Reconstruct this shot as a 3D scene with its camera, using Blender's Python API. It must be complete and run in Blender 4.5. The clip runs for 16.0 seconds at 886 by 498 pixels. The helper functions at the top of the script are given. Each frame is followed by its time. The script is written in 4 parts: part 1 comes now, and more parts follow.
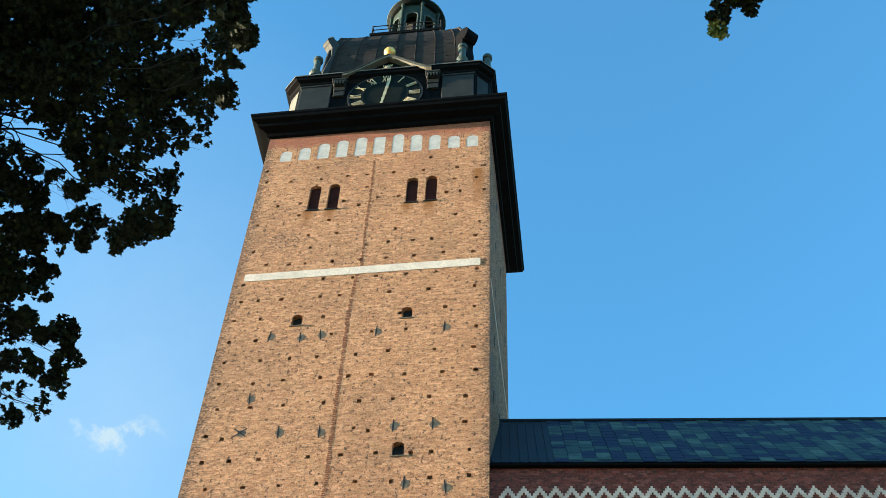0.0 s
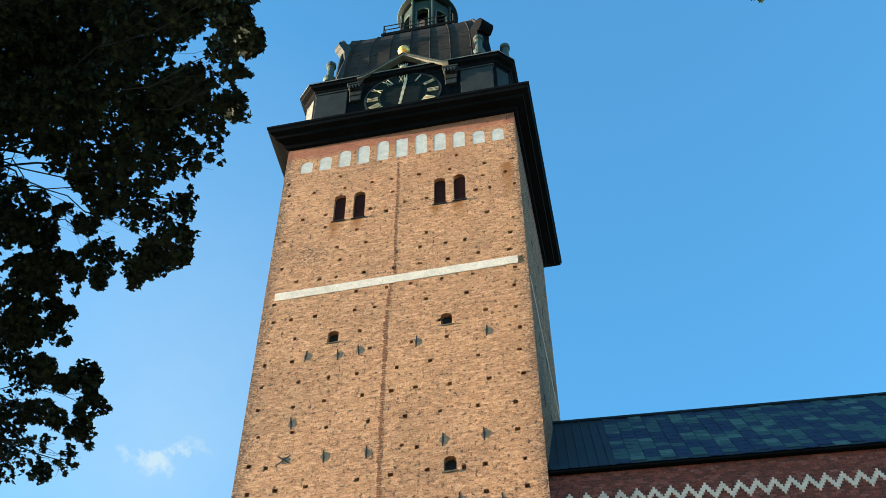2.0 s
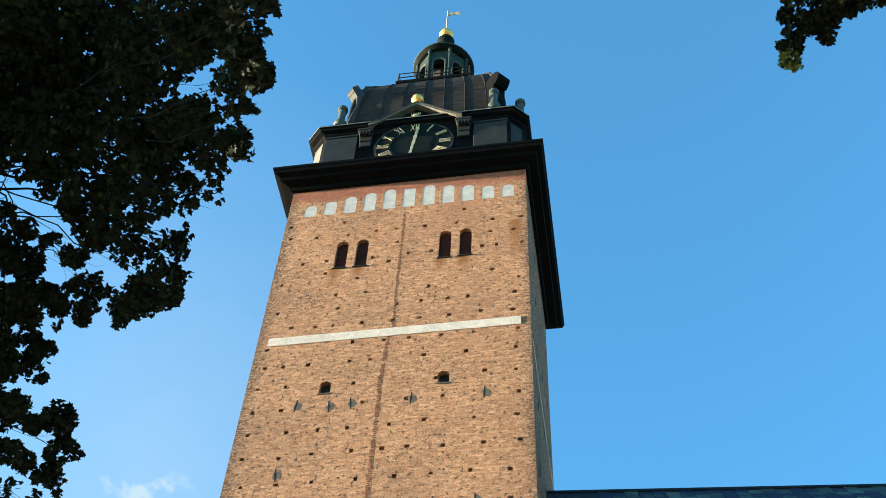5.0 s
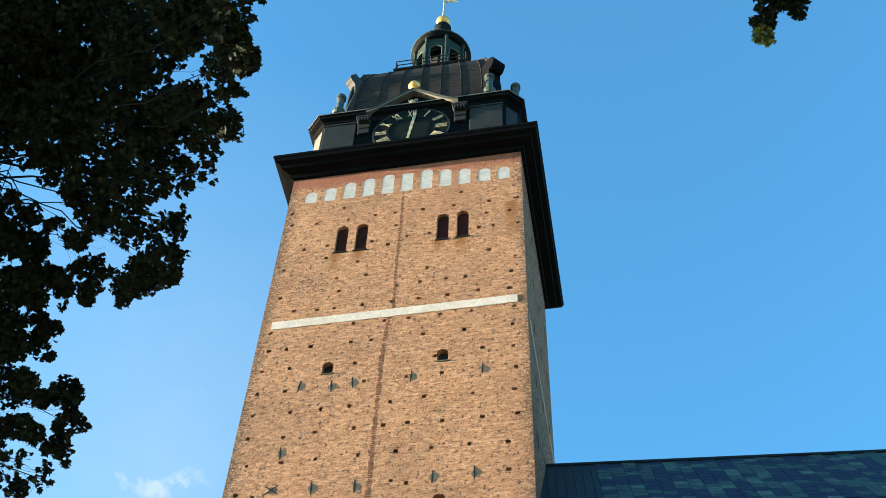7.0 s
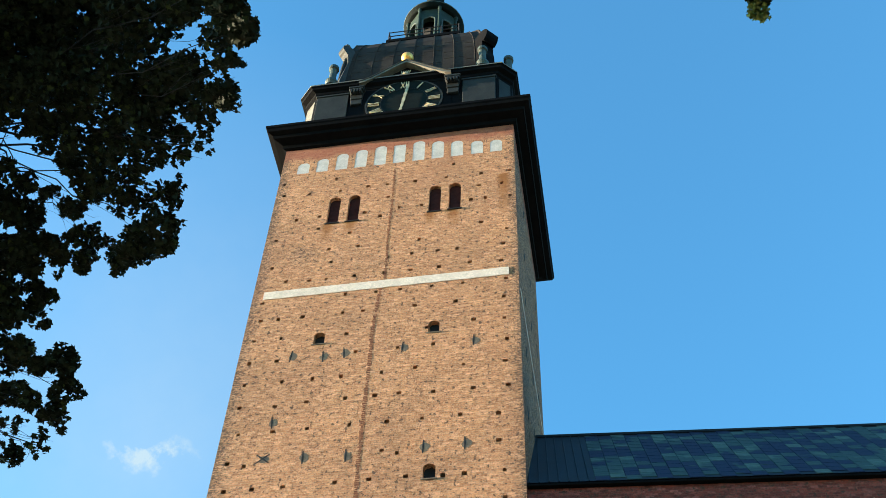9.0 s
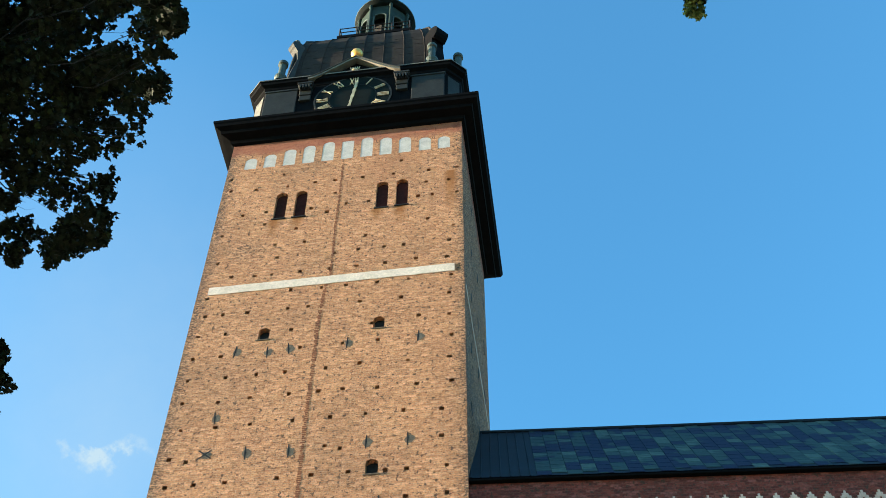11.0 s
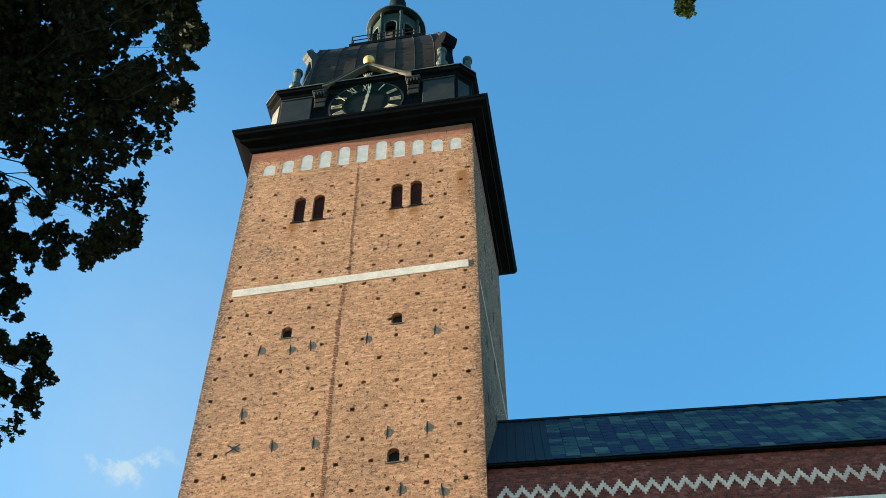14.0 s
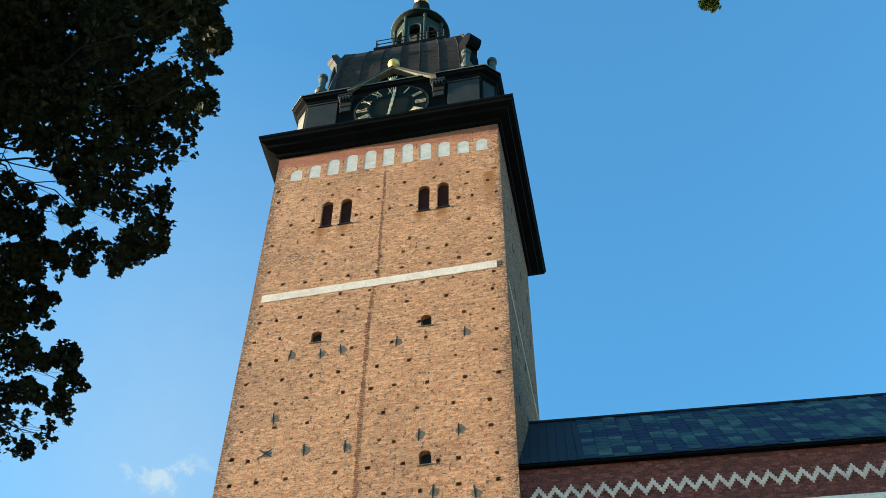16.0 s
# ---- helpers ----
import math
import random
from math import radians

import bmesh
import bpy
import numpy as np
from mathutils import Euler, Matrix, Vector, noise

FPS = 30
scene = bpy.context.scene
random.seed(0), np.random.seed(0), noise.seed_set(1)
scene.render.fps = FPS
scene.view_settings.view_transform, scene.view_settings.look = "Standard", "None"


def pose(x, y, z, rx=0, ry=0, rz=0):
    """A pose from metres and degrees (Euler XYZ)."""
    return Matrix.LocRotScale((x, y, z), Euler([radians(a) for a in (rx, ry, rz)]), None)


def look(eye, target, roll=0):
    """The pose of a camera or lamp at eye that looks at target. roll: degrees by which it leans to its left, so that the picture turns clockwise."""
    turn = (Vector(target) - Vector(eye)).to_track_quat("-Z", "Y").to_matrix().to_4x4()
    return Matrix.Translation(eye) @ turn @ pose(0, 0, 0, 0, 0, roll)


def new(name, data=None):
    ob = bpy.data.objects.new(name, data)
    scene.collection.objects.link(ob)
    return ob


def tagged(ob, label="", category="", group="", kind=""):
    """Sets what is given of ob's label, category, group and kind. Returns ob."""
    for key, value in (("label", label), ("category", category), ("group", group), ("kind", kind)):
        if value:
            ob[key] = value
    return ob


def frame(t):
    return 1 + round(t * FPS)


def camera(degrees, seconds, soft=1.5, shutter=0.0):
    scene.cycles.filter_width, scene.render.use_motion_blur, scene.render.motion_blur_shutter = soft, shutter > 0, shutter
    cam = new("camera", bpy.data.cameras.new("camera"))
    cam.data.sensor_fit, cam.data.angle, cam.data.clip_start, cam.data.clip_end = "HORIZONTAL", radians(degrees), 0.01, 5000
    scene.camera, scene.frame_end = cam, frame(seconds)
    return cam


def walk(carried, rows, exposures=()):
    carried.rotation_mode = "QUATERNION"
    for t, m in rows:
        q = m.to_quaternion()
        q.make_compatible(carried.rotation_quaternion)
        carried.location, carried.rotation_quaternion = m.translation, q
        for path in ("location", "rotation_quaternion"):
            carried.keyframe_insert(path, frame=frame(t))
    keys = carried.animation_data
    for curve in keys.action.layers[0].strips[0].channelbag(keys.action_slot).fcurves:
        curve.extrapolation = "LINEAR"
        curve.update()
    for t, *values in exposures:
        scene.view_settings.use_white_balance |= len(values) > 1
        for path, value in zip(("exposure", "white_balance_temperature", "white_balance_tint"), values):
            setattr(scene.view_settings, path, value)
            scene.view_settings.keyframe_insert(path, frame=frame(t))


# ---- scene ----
cam = camera(40.4, 16.0, soft=0.8)
walk(cam, [
    (0, pose(9.297, -35.034, 1.634, 141.314, 0, 8.954) @ pose(0, 0, 0, 0, 0, 2.813)),
    (0.5, pose(9.277, -35.062, 1.647, 141.510, 0, 9.347) @ pose(0, 0, 0, 0, 0, 2.951)),
    (1, pose(9.137, -34.842, 1.961, 142.066, 0, 10.031) @ pose(0, 0, 0, 0, 0, 2.717)),
    (1.5, pose(8.929, -34.292, 2.850, 142.040, 0, 10.630) @ pose(0, 0, 0, 0, 0, 1.509)),
    (2, pose(8.800, -33.807, 3.560, 141.170, 0, 11.079) @ pose(0, 0, 0, 0, 0, -0.521)),
    (2.5, pose(8.503, -33.030, 4.862, 141.101, 0, 11.786) @ pose(0, 0, 0, 0, 0, -1.835)),
    (3, pose(8.162, -32.425, 6.038, 142.527, 0, 11.447) @ pose(0, 0, 0, 0, 0, -0.573)),
    (3.5, pose(8.196, -32.609, 5.833, 142.868, 0, 10.835) @ pose(0, 0, 0, 0, 0, 1.309)),
    (4, pose(8.185, -32.768, 5.592, 143.099, 0, 10.238) @ pose(0, 0, 0, 0, 0, 3.070)),
    (6.3, pose(9.055, -33.188, 4.023, 143.911, 0, 12.059) @ pose(0, 0, 0, 0, 0, 3.014)),
    (6.5, pose(9.075, -33.182, 3.975, 143.698, 0, 12.076) @ pose(0, 0, 0, 0, 0, 2.946)),
    (7, pose(9.132, -33.346, 3.688, 143.100, 0, 11.897) @ pose(0, 0, 0, 0, 0, 2.646)),
    (7.5, pose(9.117, -33.522, 3.417, 142.460, 0, 11.449) @ pose(0, 0, 0, 0, 0, 2.319)),
    (8, pose(9.001, -33.549, 3.409, 141.814, 0, 10.978) @ pose(0, 0, 0, 0, 0, 2.096)),
    (8.2, pose(8.937, -33.530, 3.482, 141.553, 0, 10.812) @ pose(0, 0, 0, 0, 0, 2.104)),
    (10.3, pose(9.413, -33.337, 3.565, 142.310, 0, 11.339) @ pose(0, 0, 0, 0, 0, 3.039)),
    (10.5, pose(9.485, -33.309, 3.555, 141.991, 0, 10.452) @ pose(0, 0, 0, 0, 0, 2.314)),
    (11, pose(9.578, -33.346, 3.432, 141.768, 0, 7.763) @ pose(0, 0, 0, 0, 0, 0.170)),
    (11.5, pose(9.528, -33.180, 3.619, 142.023, 0, 7.708) @ pose(0, 0, 0, 0, 0, -0.050)),
    (12, pose(9.517, -33.095, 3.642, 142.132, 0, 8.201) @ pose(0, 0, 0, 0, 0, 0.111)),
    (12.5, pose(9.550, -33.103, 3.567, 142.084, 0, 8.550) @ pose(0, 0, 0, 0, 0, 0.162)),
    (13, pose(9.584, -33.190, 3.412, 142.022, 0, 8.774) @ pose(0, 0, 0, 0, 0, 0.131)),
    (13.5, pose(9.831, -33.906, 2.245, 141.929, 0, 8.818) @ pose(0, 0, 0, 0, 0, -0.290)),
    (14, pose(9.975, -34.219, 1.723, 141.986, 0, 9.296) @ pose(0, 0, 0, 0, 0, -0.306)),
    (14.5, pose(9.979, -34.165, 1.788, 142.108, 0, 9.963) @ pose(0, 0, 0, 0, 0, -0.087)),
    (15, pose(9.983, -34.133, 1.769, 142.195, 0, 10.557) @ pose(0, 0, 0, 0, 0, 0.073)),
    (15.5, pose(9.997, -34.140, 1.739, 142.195, 0, 11.056) @ pose(0, 0, 0, 0, 0, 0.210)),
    (16, pose(9.995, -34.096, 1.732, 142.153, 0, 11.534) @ pose(0, 0, 0, 0, 0, 0.348)),
], exposures=((0.0, 2.1), (4.0, 2.08), (6.5, 2.15), (8.0, 2.1), (10.5, 2.1), (11.5, 1.98), (12.5, 1.95), (16.0, 1.98)))

# ---- light ----
RAKE, HIGH = radians(4.5), radians(6.0)      # low evening sun that rakes along the tower's front
SUN_DIR = Vector((-math.cos(HIGH) * math.cos(RAKE), -math.cos(HIGH) * math.sin(RAKE), math.sin(HIGH)))      # towards the sun
world = bpy.data.worlds.new("sky")
scene.world = world
world.use_nodes = True
wn = world.node_tree
wn.nodes.clear()
sky = wn.nodes.new("ShaderNodeTexSky")
sky.sky_type, sky.sun_disc = "NISHITA", False
sky.sun_elevation = math.asin(SUN_DIR.z)
sky.sun_rotation = math.atan2(SUN_DIR.x, SUN_DIR.y)
sky.altitude, sky.air_density, sky.dust_density, sky.ozone_density = 20, 1.0, 1.0, 1.6
bg = wn.nodes.new("ShaderNodeBackground")
bg.inputs[1].default_value = 0.142
wo = wn.nodes.new("ShaderNodeOutputWorld")
tint = wn.nodes.new("ShaderNodeMix")          # a deep, clear northern summer blue
tint.data_type, tint.blend_type = "RGBA", "MULTIPLY"
tint.inputs["Factor"].default_value = 1.0
tint.inputs["B"].default_value = (0.44, 1.0, 1.28, 1)
wn.links.new(sky.outputs[0], tint.inputs["A"])
wn.links.new(tint.outputs["Result"], bg.inputs[0])
wn.links.new(bg.outputs[0], wo.inputs[0])
sun_data = bpy.data.lights.new("sun", "SUN")
sun_data.energy, sun_data.angle, sun_data.color = 5.8, radians(0.55), (1.0, 0.82, 0.60)
sun = new("sun", sun_data)
sun.matrix_world = look(SUN_DIR * 200, (0, 0, 0))


# ---- materials ----
class Mat:
    """A node material with a few short ways to add nodes."""

    def __init__(self, name, rough=0.8, metal=0.0, gloss=0.5):
        self.m = bpy.data.materials.new(name)
        self.m.use_nodes = True
        self.t = self.m.node_tree
        self.b = self.t.nodes["Principled BSDF"]
        self.b.inputs["Roughness"].default_value = rough
        self.b.inputs["Metallic"].default_value = metal
        self.b.inputs["Specular IOR Level"].default_value = gloss

    def node(self, kind, **values):
        n = self.t.nodes.new(kind)
        for key, value in values.items():
            n.inputs[key.replace("_", " ")].default_value = value
        return n

    def link(self, a, b):
        self.t.links.new(a, b)

    def coords(self):
        return self.node("ShaderNodeTexCoord").outputs["Object"]

    def noise(self, vec, scale, detail=4.0, rough=0.6):
        n = self.node("ShaderNodeTexNoise", Scale=scale, Detail=detail, Roughness=rough)
        if vec is not None:
            self.link(vec, n.inputs["Vector"])
        return n.outputs["Fac"]

    def ramp(self, fac, stops):
        n = self.node("ShaderNodeValToRGB")
        while len(n.color_ramp.elements) < len(stops):
            n.color_ramp.elements.new(0.5)
        for e, (at, c) in zip(n.color_ramp.elements, stops):
            e.position, e.color = at, (*(c if isinstance(c, tuple) else (c, c, c)), 1)
        self.link(fac, n.inputs[0])
        return n.outputs[0]

    def mix(self, fac, a, b, how="MIX"):
        n = self.t.nodes.new("ShaderNodeMix")
        n.data_type, n.blend_type = "RGBA", how
        for sock, v in ((n.inputs["Factor"], fac), (n.inputs["A"], a), (n.inputs["B"], b)):
            if isinstance(v, (int, float)):
                sock.default_value = v if sock.type == "VALUE" else (v, v, v, 1)
            elif isinstance(v, tuple):
                sock.default_value = (*v, 1)
            else:
                self.link(v, sock)
        return n.outputs["Result"]

    def math(self, how, a, b):
        n = self.t.nodes.new("ShaderNodeMath")
        n.operation = how
        for sock, v in zip(n.inputs, (a, b)):
            if isinstance(v, (int, float)):
                sock.default_value = v
            else:
                self.link(v, sock)
        return n.outputs[0]

    def bump(self, height, strength=0.4, distance=0.02):
        n = self.node("ShaderNodeBump", Strength=strength, Distance=distance)
        self.link(height, n.inputs["Height"])
        self.link(n.outputs[0], self.b.inputs["Normal"])

    def colour(self, c):
        if isinstance(c, tuple):
            self.b.inputs["Base Color"].default_value = (*c, 1)
        else:
            self.link(c, self.b.inputs["Base Color"])
        return self


def wall_uv(k):
    """Along the wall and up: x + y for walls that run with either axis."""
    sep = k.node("ShaderNodeSeparateXYZ")
    k.link(k.coords(), sep.inputs[0])
    comb = k.node("ShaderNodeCombineXYZ")
    k.link(k.math("ADD", sep.outputs[0], sep.outputs[1]), comb.inputs[0])
    k.link(sep.outputs[2], comb.inputs[1])
    return comb.outputs[0], sep


def brick_material(name, one, two, mortar, pits=0.5, red_top=False):
    k = Mat(name, 0.92)
    vec, sep = wall_uv(k)
    wob = k.node("ShaderNodeTexNoise", Scale=5.0, Detail=6.0, Roughness=0.75)
    k.link(k.coords(), wob.inputs["Vector"])
    shift = k.node("ShaderNodeVectorMath")
    shift.operation = "SCALE"
    k.link(wob.outputs["Color"], shift.inputs[0])
    shift.inputs["Scale"].default_value = 0.16
    add = k.node("ShaderNodeVectorMath")
    k.link(vec, add.inputs[0])
    k.link(shift.outputs[0], add.inputs[1])
    br = k.node("ShaderNodeTexBrick", Scale=1.0, Mortar_Size=0.011, Mortar_Smooth=0.3, Bias=0.0, Brick_Width=0.29, Row_Height=0.108)
    k.link(add.outputs[0], br.inputs["Vector"])
    for n, c in (("Color1", 0.0), ("Color2", 1.0), ("Mortar", 0.5)):
        br.inputs[n].default_value = (c, c, c, 1)
    # every brick has its own shade; here and there a run of them has lost its face
    each = k.node("ShaderNodeSeparateXYZ")
    k.link(br.outputs["Color"], each.inputs[0])
    run = k.node("ShaderNodeMapping")
    run.inputs["Scale"].default_value = (2.6, 6.0, 1.0)
    k.link(vec, run.inputs[0])
    worn_run = k.math("MULTIPLY", k.math("SUBTRACT", k.noise(run.outputs[0], 1.0, 5.0, 0.65), 0.5), 0.55)
    patchy = k.math("MULTIPLY", k.math("SUBTRACT", k.noise(k.coords(), 0.35, 3.0, 0.6), 0.5), 0.35)
    shade = k.math("ADD", k.math("ADD", each.outputs[0], worn_run), patchy)
    flat = k.node("ShaderNodeMapping")
    flat.inputs["Scale"].default_value = (7.5, 21.0, 1.0)
    k.link(add.outputs[0], flat.inputs[0])
    loss = k.math("ADD", k.noise(flat.outputs[0], 1.0, 5.0, 0.62), k.math("MULTIPLY", patchy, -0.25))
    loss = k.math("SUBTRACT", loss, k.math("MULTIPLY", each.outputs[0], 0.05))
    rim = k.ramp(k.math("SUBTRACT", k.math("ABSOLUTE", sep.outputs[0], 0.0), 5.3), [(0.15, 0.0), (0.65, 0.11)])
    if red_top:
        loss = k.math("ADD", loss, rim)
        # a field of broken brick faces between the belfry and the plaster band
        wide = k.math("MULTIPLY", k.math("ABSOLUTE", k.math("ADD", sep.outputs[0], 4.3), 0.0), 0.5)
        high = k.math("MULTIPLY", k.math("ABSOLUTE", k.math("SUBTRACT", sep.outputs[2], 47.6), 0.0), 0.8)
        loss = k.math("ADD", loss, k.ramp(k.math("ADD", wide, high), [(0.1, 0.075), (1.0, 0.0)]))
    pit = k.ramp(loss, [(0.555, 0.0), (0.61, 1.0)])
    tone = k.ramp(shade, [(0.0, two), (0.38, tuple(0.5 * (p + q) for p, q in zip(one, two))), (0.62, one), (1.0, tuple(min(1, 1.12 * v + 0.04) for v in one))])
    c = k.mix(br.outputs["Fac"], tone, mortar)
    big = k.ramp(k.noise(k.coords(), 0.22, 5.0, 0.62), [(0.30, 0.76), (0.5, 1.0), (0.72, 1.10)])
    mid = k.ramp(k.noise(k.coords(), 4.5, 5.0, 0.75), [(0.28, 0.55), (0.48, 1.0), (0.75, 1.2)])
    mid = k.mix(1.0, mid, k.ramp(k.noise(k.coords(), 11.0, 6.0, 0.8), [(0.32, 0.30), (0.47, 0.92), (0.7, 1.25)]), "MULTIPLY")
    c = k.mix(1.0, c, big, "MULTIPLY")
    c = k.mix(1.0, c, mid, "MULTIPLY")
    c = k.mix(k.math("MULTIPLY", pit, pits), c, (0.075, 0.04, 0.024))
    speck = k.ramp(k.noise(k.coords(), 5.5, 2.0, 0.5), [(0.615, 0.0), (0.65, 1.0)])      # small lost corners and putlog chips
    c = k.mix(k.math("MULTIPLY", speck, 0.85), c, (0.06, 0.03, 0.018))
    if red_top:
        # redder brick at the top, its colour also darkened for the cornice's shade
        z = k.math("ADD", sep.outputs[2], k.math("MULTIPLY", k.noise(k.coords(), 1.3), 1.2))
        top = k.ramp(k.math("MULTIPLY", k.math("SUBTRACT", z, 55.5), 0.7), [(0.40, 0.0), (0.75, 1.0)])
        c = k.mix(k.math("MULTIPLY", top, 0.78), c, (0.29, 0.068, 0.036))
        rd = k.ramp(k.noise(k.coords(), 0.16, 3.0), [(0.56, 0.0), (0.72, 1.0)])
        c = k.mix(k.math("MULTIPLY", rd, 0.35), c, (0.40, 0.155, 0.075))
        # rust and soot that ran down from the belfry sills
        for at, low, high in ((-3.15, 48.3, 49.85), (-2.05, 48.7, 49.85), (1.83, 48.7, 49.85), (2.95, 48.4, 49.85), (5.4, 48.6, 52.4)):
            off = k.math("ABSOLUTE", k.math("SUBTRACT", k.math("ADD", sep.outputs[0], k.math("MULTIPLY", k.noise(k.coords(), 3.0), 0.12)), at + 0.06), 0.0)
            across = k.ramp(k.math("MULTIPLY", off, 2.2), [(0.25, 1.0), (0.85, 0.0)])
            down = k.ramp(k.math("DIVIDE", k.math("SUBTRACT", sep.outputs[2], low), high - low), [(0.0, 0.0), (0.8, 0.85), (0.99, 0.9), (1.0, 0.0)])
            front = k.math("LESS_THAN", sep.outputs[1], 0.01)
            c = k.mix(k.math("MULTIPLY", k.math("MULTIPLY", across, down), front), c, (0.27, 0.082, 0.004))
    k.colour(c)
    h = k.math("SUBTRACT", k.math("MULTIPLY", k.noise(k.coords(), 12.0, 7.0, 0.8), 1.3), k.math("MULTIPLY", br.outputs["Fac"], 0.35))
    k.bump(k.math("SUBTRACT", h, k.math("MULTIPLY", pit, 0.9)), 0.9, 0.05)
    return k.m


def worn(name, base, dark, rough=0.8, metal=0.0, scale=2.0, strength=0.3, distance=0.015, gloss=0.5):
    k = Mat(name, rough, metal, gloss)
    a = k.ramp(k.noise(k.coords(), scale, 6.0, 0.68), [(0.34, dark), (0.62, base)])
    b = k.ramp(k.noise(k.coords(), scale * 9, 4.0, 0.7), [(0.3, 0.78), (0.7, 1.12)])
    k.colour(k.mix(1.0, a, b, "MULTIPLY"))
    k.bump(k.noise(k.coords(), scale * 6, 5.0, 0.7), strength, distance)
    return k.m


def sheet_material(name, dark, light, green):
    k = Mat(name, 0.6, 0.0, 0.2)
    r = k.node("ShaderNodeObjectInfo").outputs["Random"]
    isl = k.node("ShaderNodeNewGeometry").outputs["Random Per Island"]
    place = k.node("ShaderNodeNewGeometry").outputs["Position"]
    drift = k.math("MULTIPLY", k.math("SUBTRACT", k.noise(place, 0.75, 2.0), 0.5), 1.25)
    both = k.math("ADD", k.math("FRACT", k.math("ADD", r, isl), 0.0), drift)
    c = k.ramp(both, [(0.0, dark), (0.46, dark), (0.50, light), (0.84, light), (0.94, green)])
    c = k.mix(1.0, c, k.ramp(k.noise(k.coords(), 3.0, 5.0), [(0.3, 0.65), (0.7, 1.2)]), "MULTIPLY")
    k.colour(c)
    k.bump(k.noise(k.coords(), 6.0), 0.2, 0.01)
    return k.m


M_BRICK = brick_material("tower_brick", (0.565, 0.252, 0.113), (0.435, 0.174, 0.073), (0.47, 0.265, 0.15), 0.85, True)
M_RED = brick_material("nave_brick", (0.26, 0.04, 0.024), (0.14, 0.024, 0.015), (0.21, 0.06, 0.04), 0.6)
M_PLASTER = worn("white_plaster", (0.90, 0.70, 0.57), (0.68, 0.52, 0.41), 0.9, 0, 1.4)
M_LIME = worn("old_limewash", (0.80, 0.53, 0.42), (0.56, 0.36, 0.29), 0.9, 0, 1.1)
M_NICHE = worn("niche_plaster", (0.66, 0.58, 0.53), (0.48, 0.42, 0.38), 0.9, 0, 2.2)
# near-black that stands for the shade inside openings
M_DARK = worn("dark_inside", (0.016, 0.014, 0.013), (0.008, 0.008, 0.008), 0.95)
M_BLACK = worn("black_painted_sheet", (0.0045, 0.0045, 0.005), (0.0022, 0.0022, 0.0026), 0.8, 0, 0.9, gloss=0.05)
M_ROOFBLACK = worn("black_roof_sheet", (0.036, 0.030, 0.027), (0.02, 0.0165, 0.015), 0.85, 0, 0.8, gloss=0.1)
M_PANEL = worn("grey_green_panel", (0.026, 0.028, 0.026), (0.013, 0.0145, 0.014), 0.7, 0, 1.2, gloss=0.2)
M_PALE = worn("pale_lead_trim", (0.15, 0.135, 0.10), (0.08, 0.075, 0.058), 0.6, 0, 2.0)
M_GREEN = worn("verdigris_copper", (0.043, 0.062, 0.048), (0.02, 0.03, 0.024), 0.6, 0, 2.5)
M_DOME = worn("dark_dome_copper", (0.005, 0.010, 0.009), (0.0025, 0.005, 0.0045), 0.8, 0, 2.0, gloss=0.1)
M_VOLUTE = worn("weathered_lead_scroll", (0.045, 0.043, 0.036), (0.02, 0.02, 0.017), 0.6, 0, 2.0, gloss=0.2)
M_LANTERN = worn("lantern_verdigris", (0.024, 0.042, 0.034), (0.012, 0.022, 0.018), 0.7, 0, 2.5, gloss=0.2)
M_GOLD = worn("gilding", (1.0, 0.58, 0.17), (0.85, 0.42, 0.10), 0.42, 0.65, 3.0, 0.05, 0.003)
M_GILT = worn("old_gilding", (0.60, 0.50, 0.31), (0.38, 0.30, 0.17), 0.5, 0.2, 3.0, 0.05, 0.003)
# dark red that stands for the belfry's shaded interior
M_RED_INSIDE = worn("dark_red_inside", (0.055, 0.016, 0.013), (0.03, 0.010, 0.008), 0.9, 0, 3.0, gloss=0.1)
M_IRON = worn("wrought_iron", (0.030, 0.022, 0.018), (0.016, 0.012, 0.010), 0.7, 0.3, 4.0)
# grey for the small sills and for the anchors' painted shadows
M_SILL_SHADOW = worn("grey_sill_and_anchor_shadow", (0.20, 0.14, 0.095), (0.10, 0.07, 0.05), 0.95, 0, 3.0)
M_SHEET = sheet_material("roof_sheet", (0.0045, 0.0065, 0.030), (0.025, 0.048, 0.044), (0.060, 0.094, 0.078))
M_SEAM = worn("dark_roof_sheet", (0.008, 0.014, 0.022), (0.005, 0.008, 0.013), 0.6, 0, 1.0, gloss=0.2)
M_BARK = worn("bark", (0.006, 0.005, 0.0045), (0.003, 0.0027, 0.0025), 0.95, 0, 3.0, 0.8, 0.03)


def leaf_material():
    k = Mat("maple_leaf", 0.7, 0.0, 0.15)
    isl = k.node("ShaderNodeNewGeometry").outputs["Random Per Island"]
    # near-black: the crown's shade against the sky is put into the leaf colour
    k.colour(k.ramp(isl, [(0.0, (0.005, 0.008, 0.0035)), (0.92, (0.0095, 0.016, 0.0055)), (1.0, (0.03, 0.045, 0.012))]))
    return k.m


M_LEAF = leaf_material()


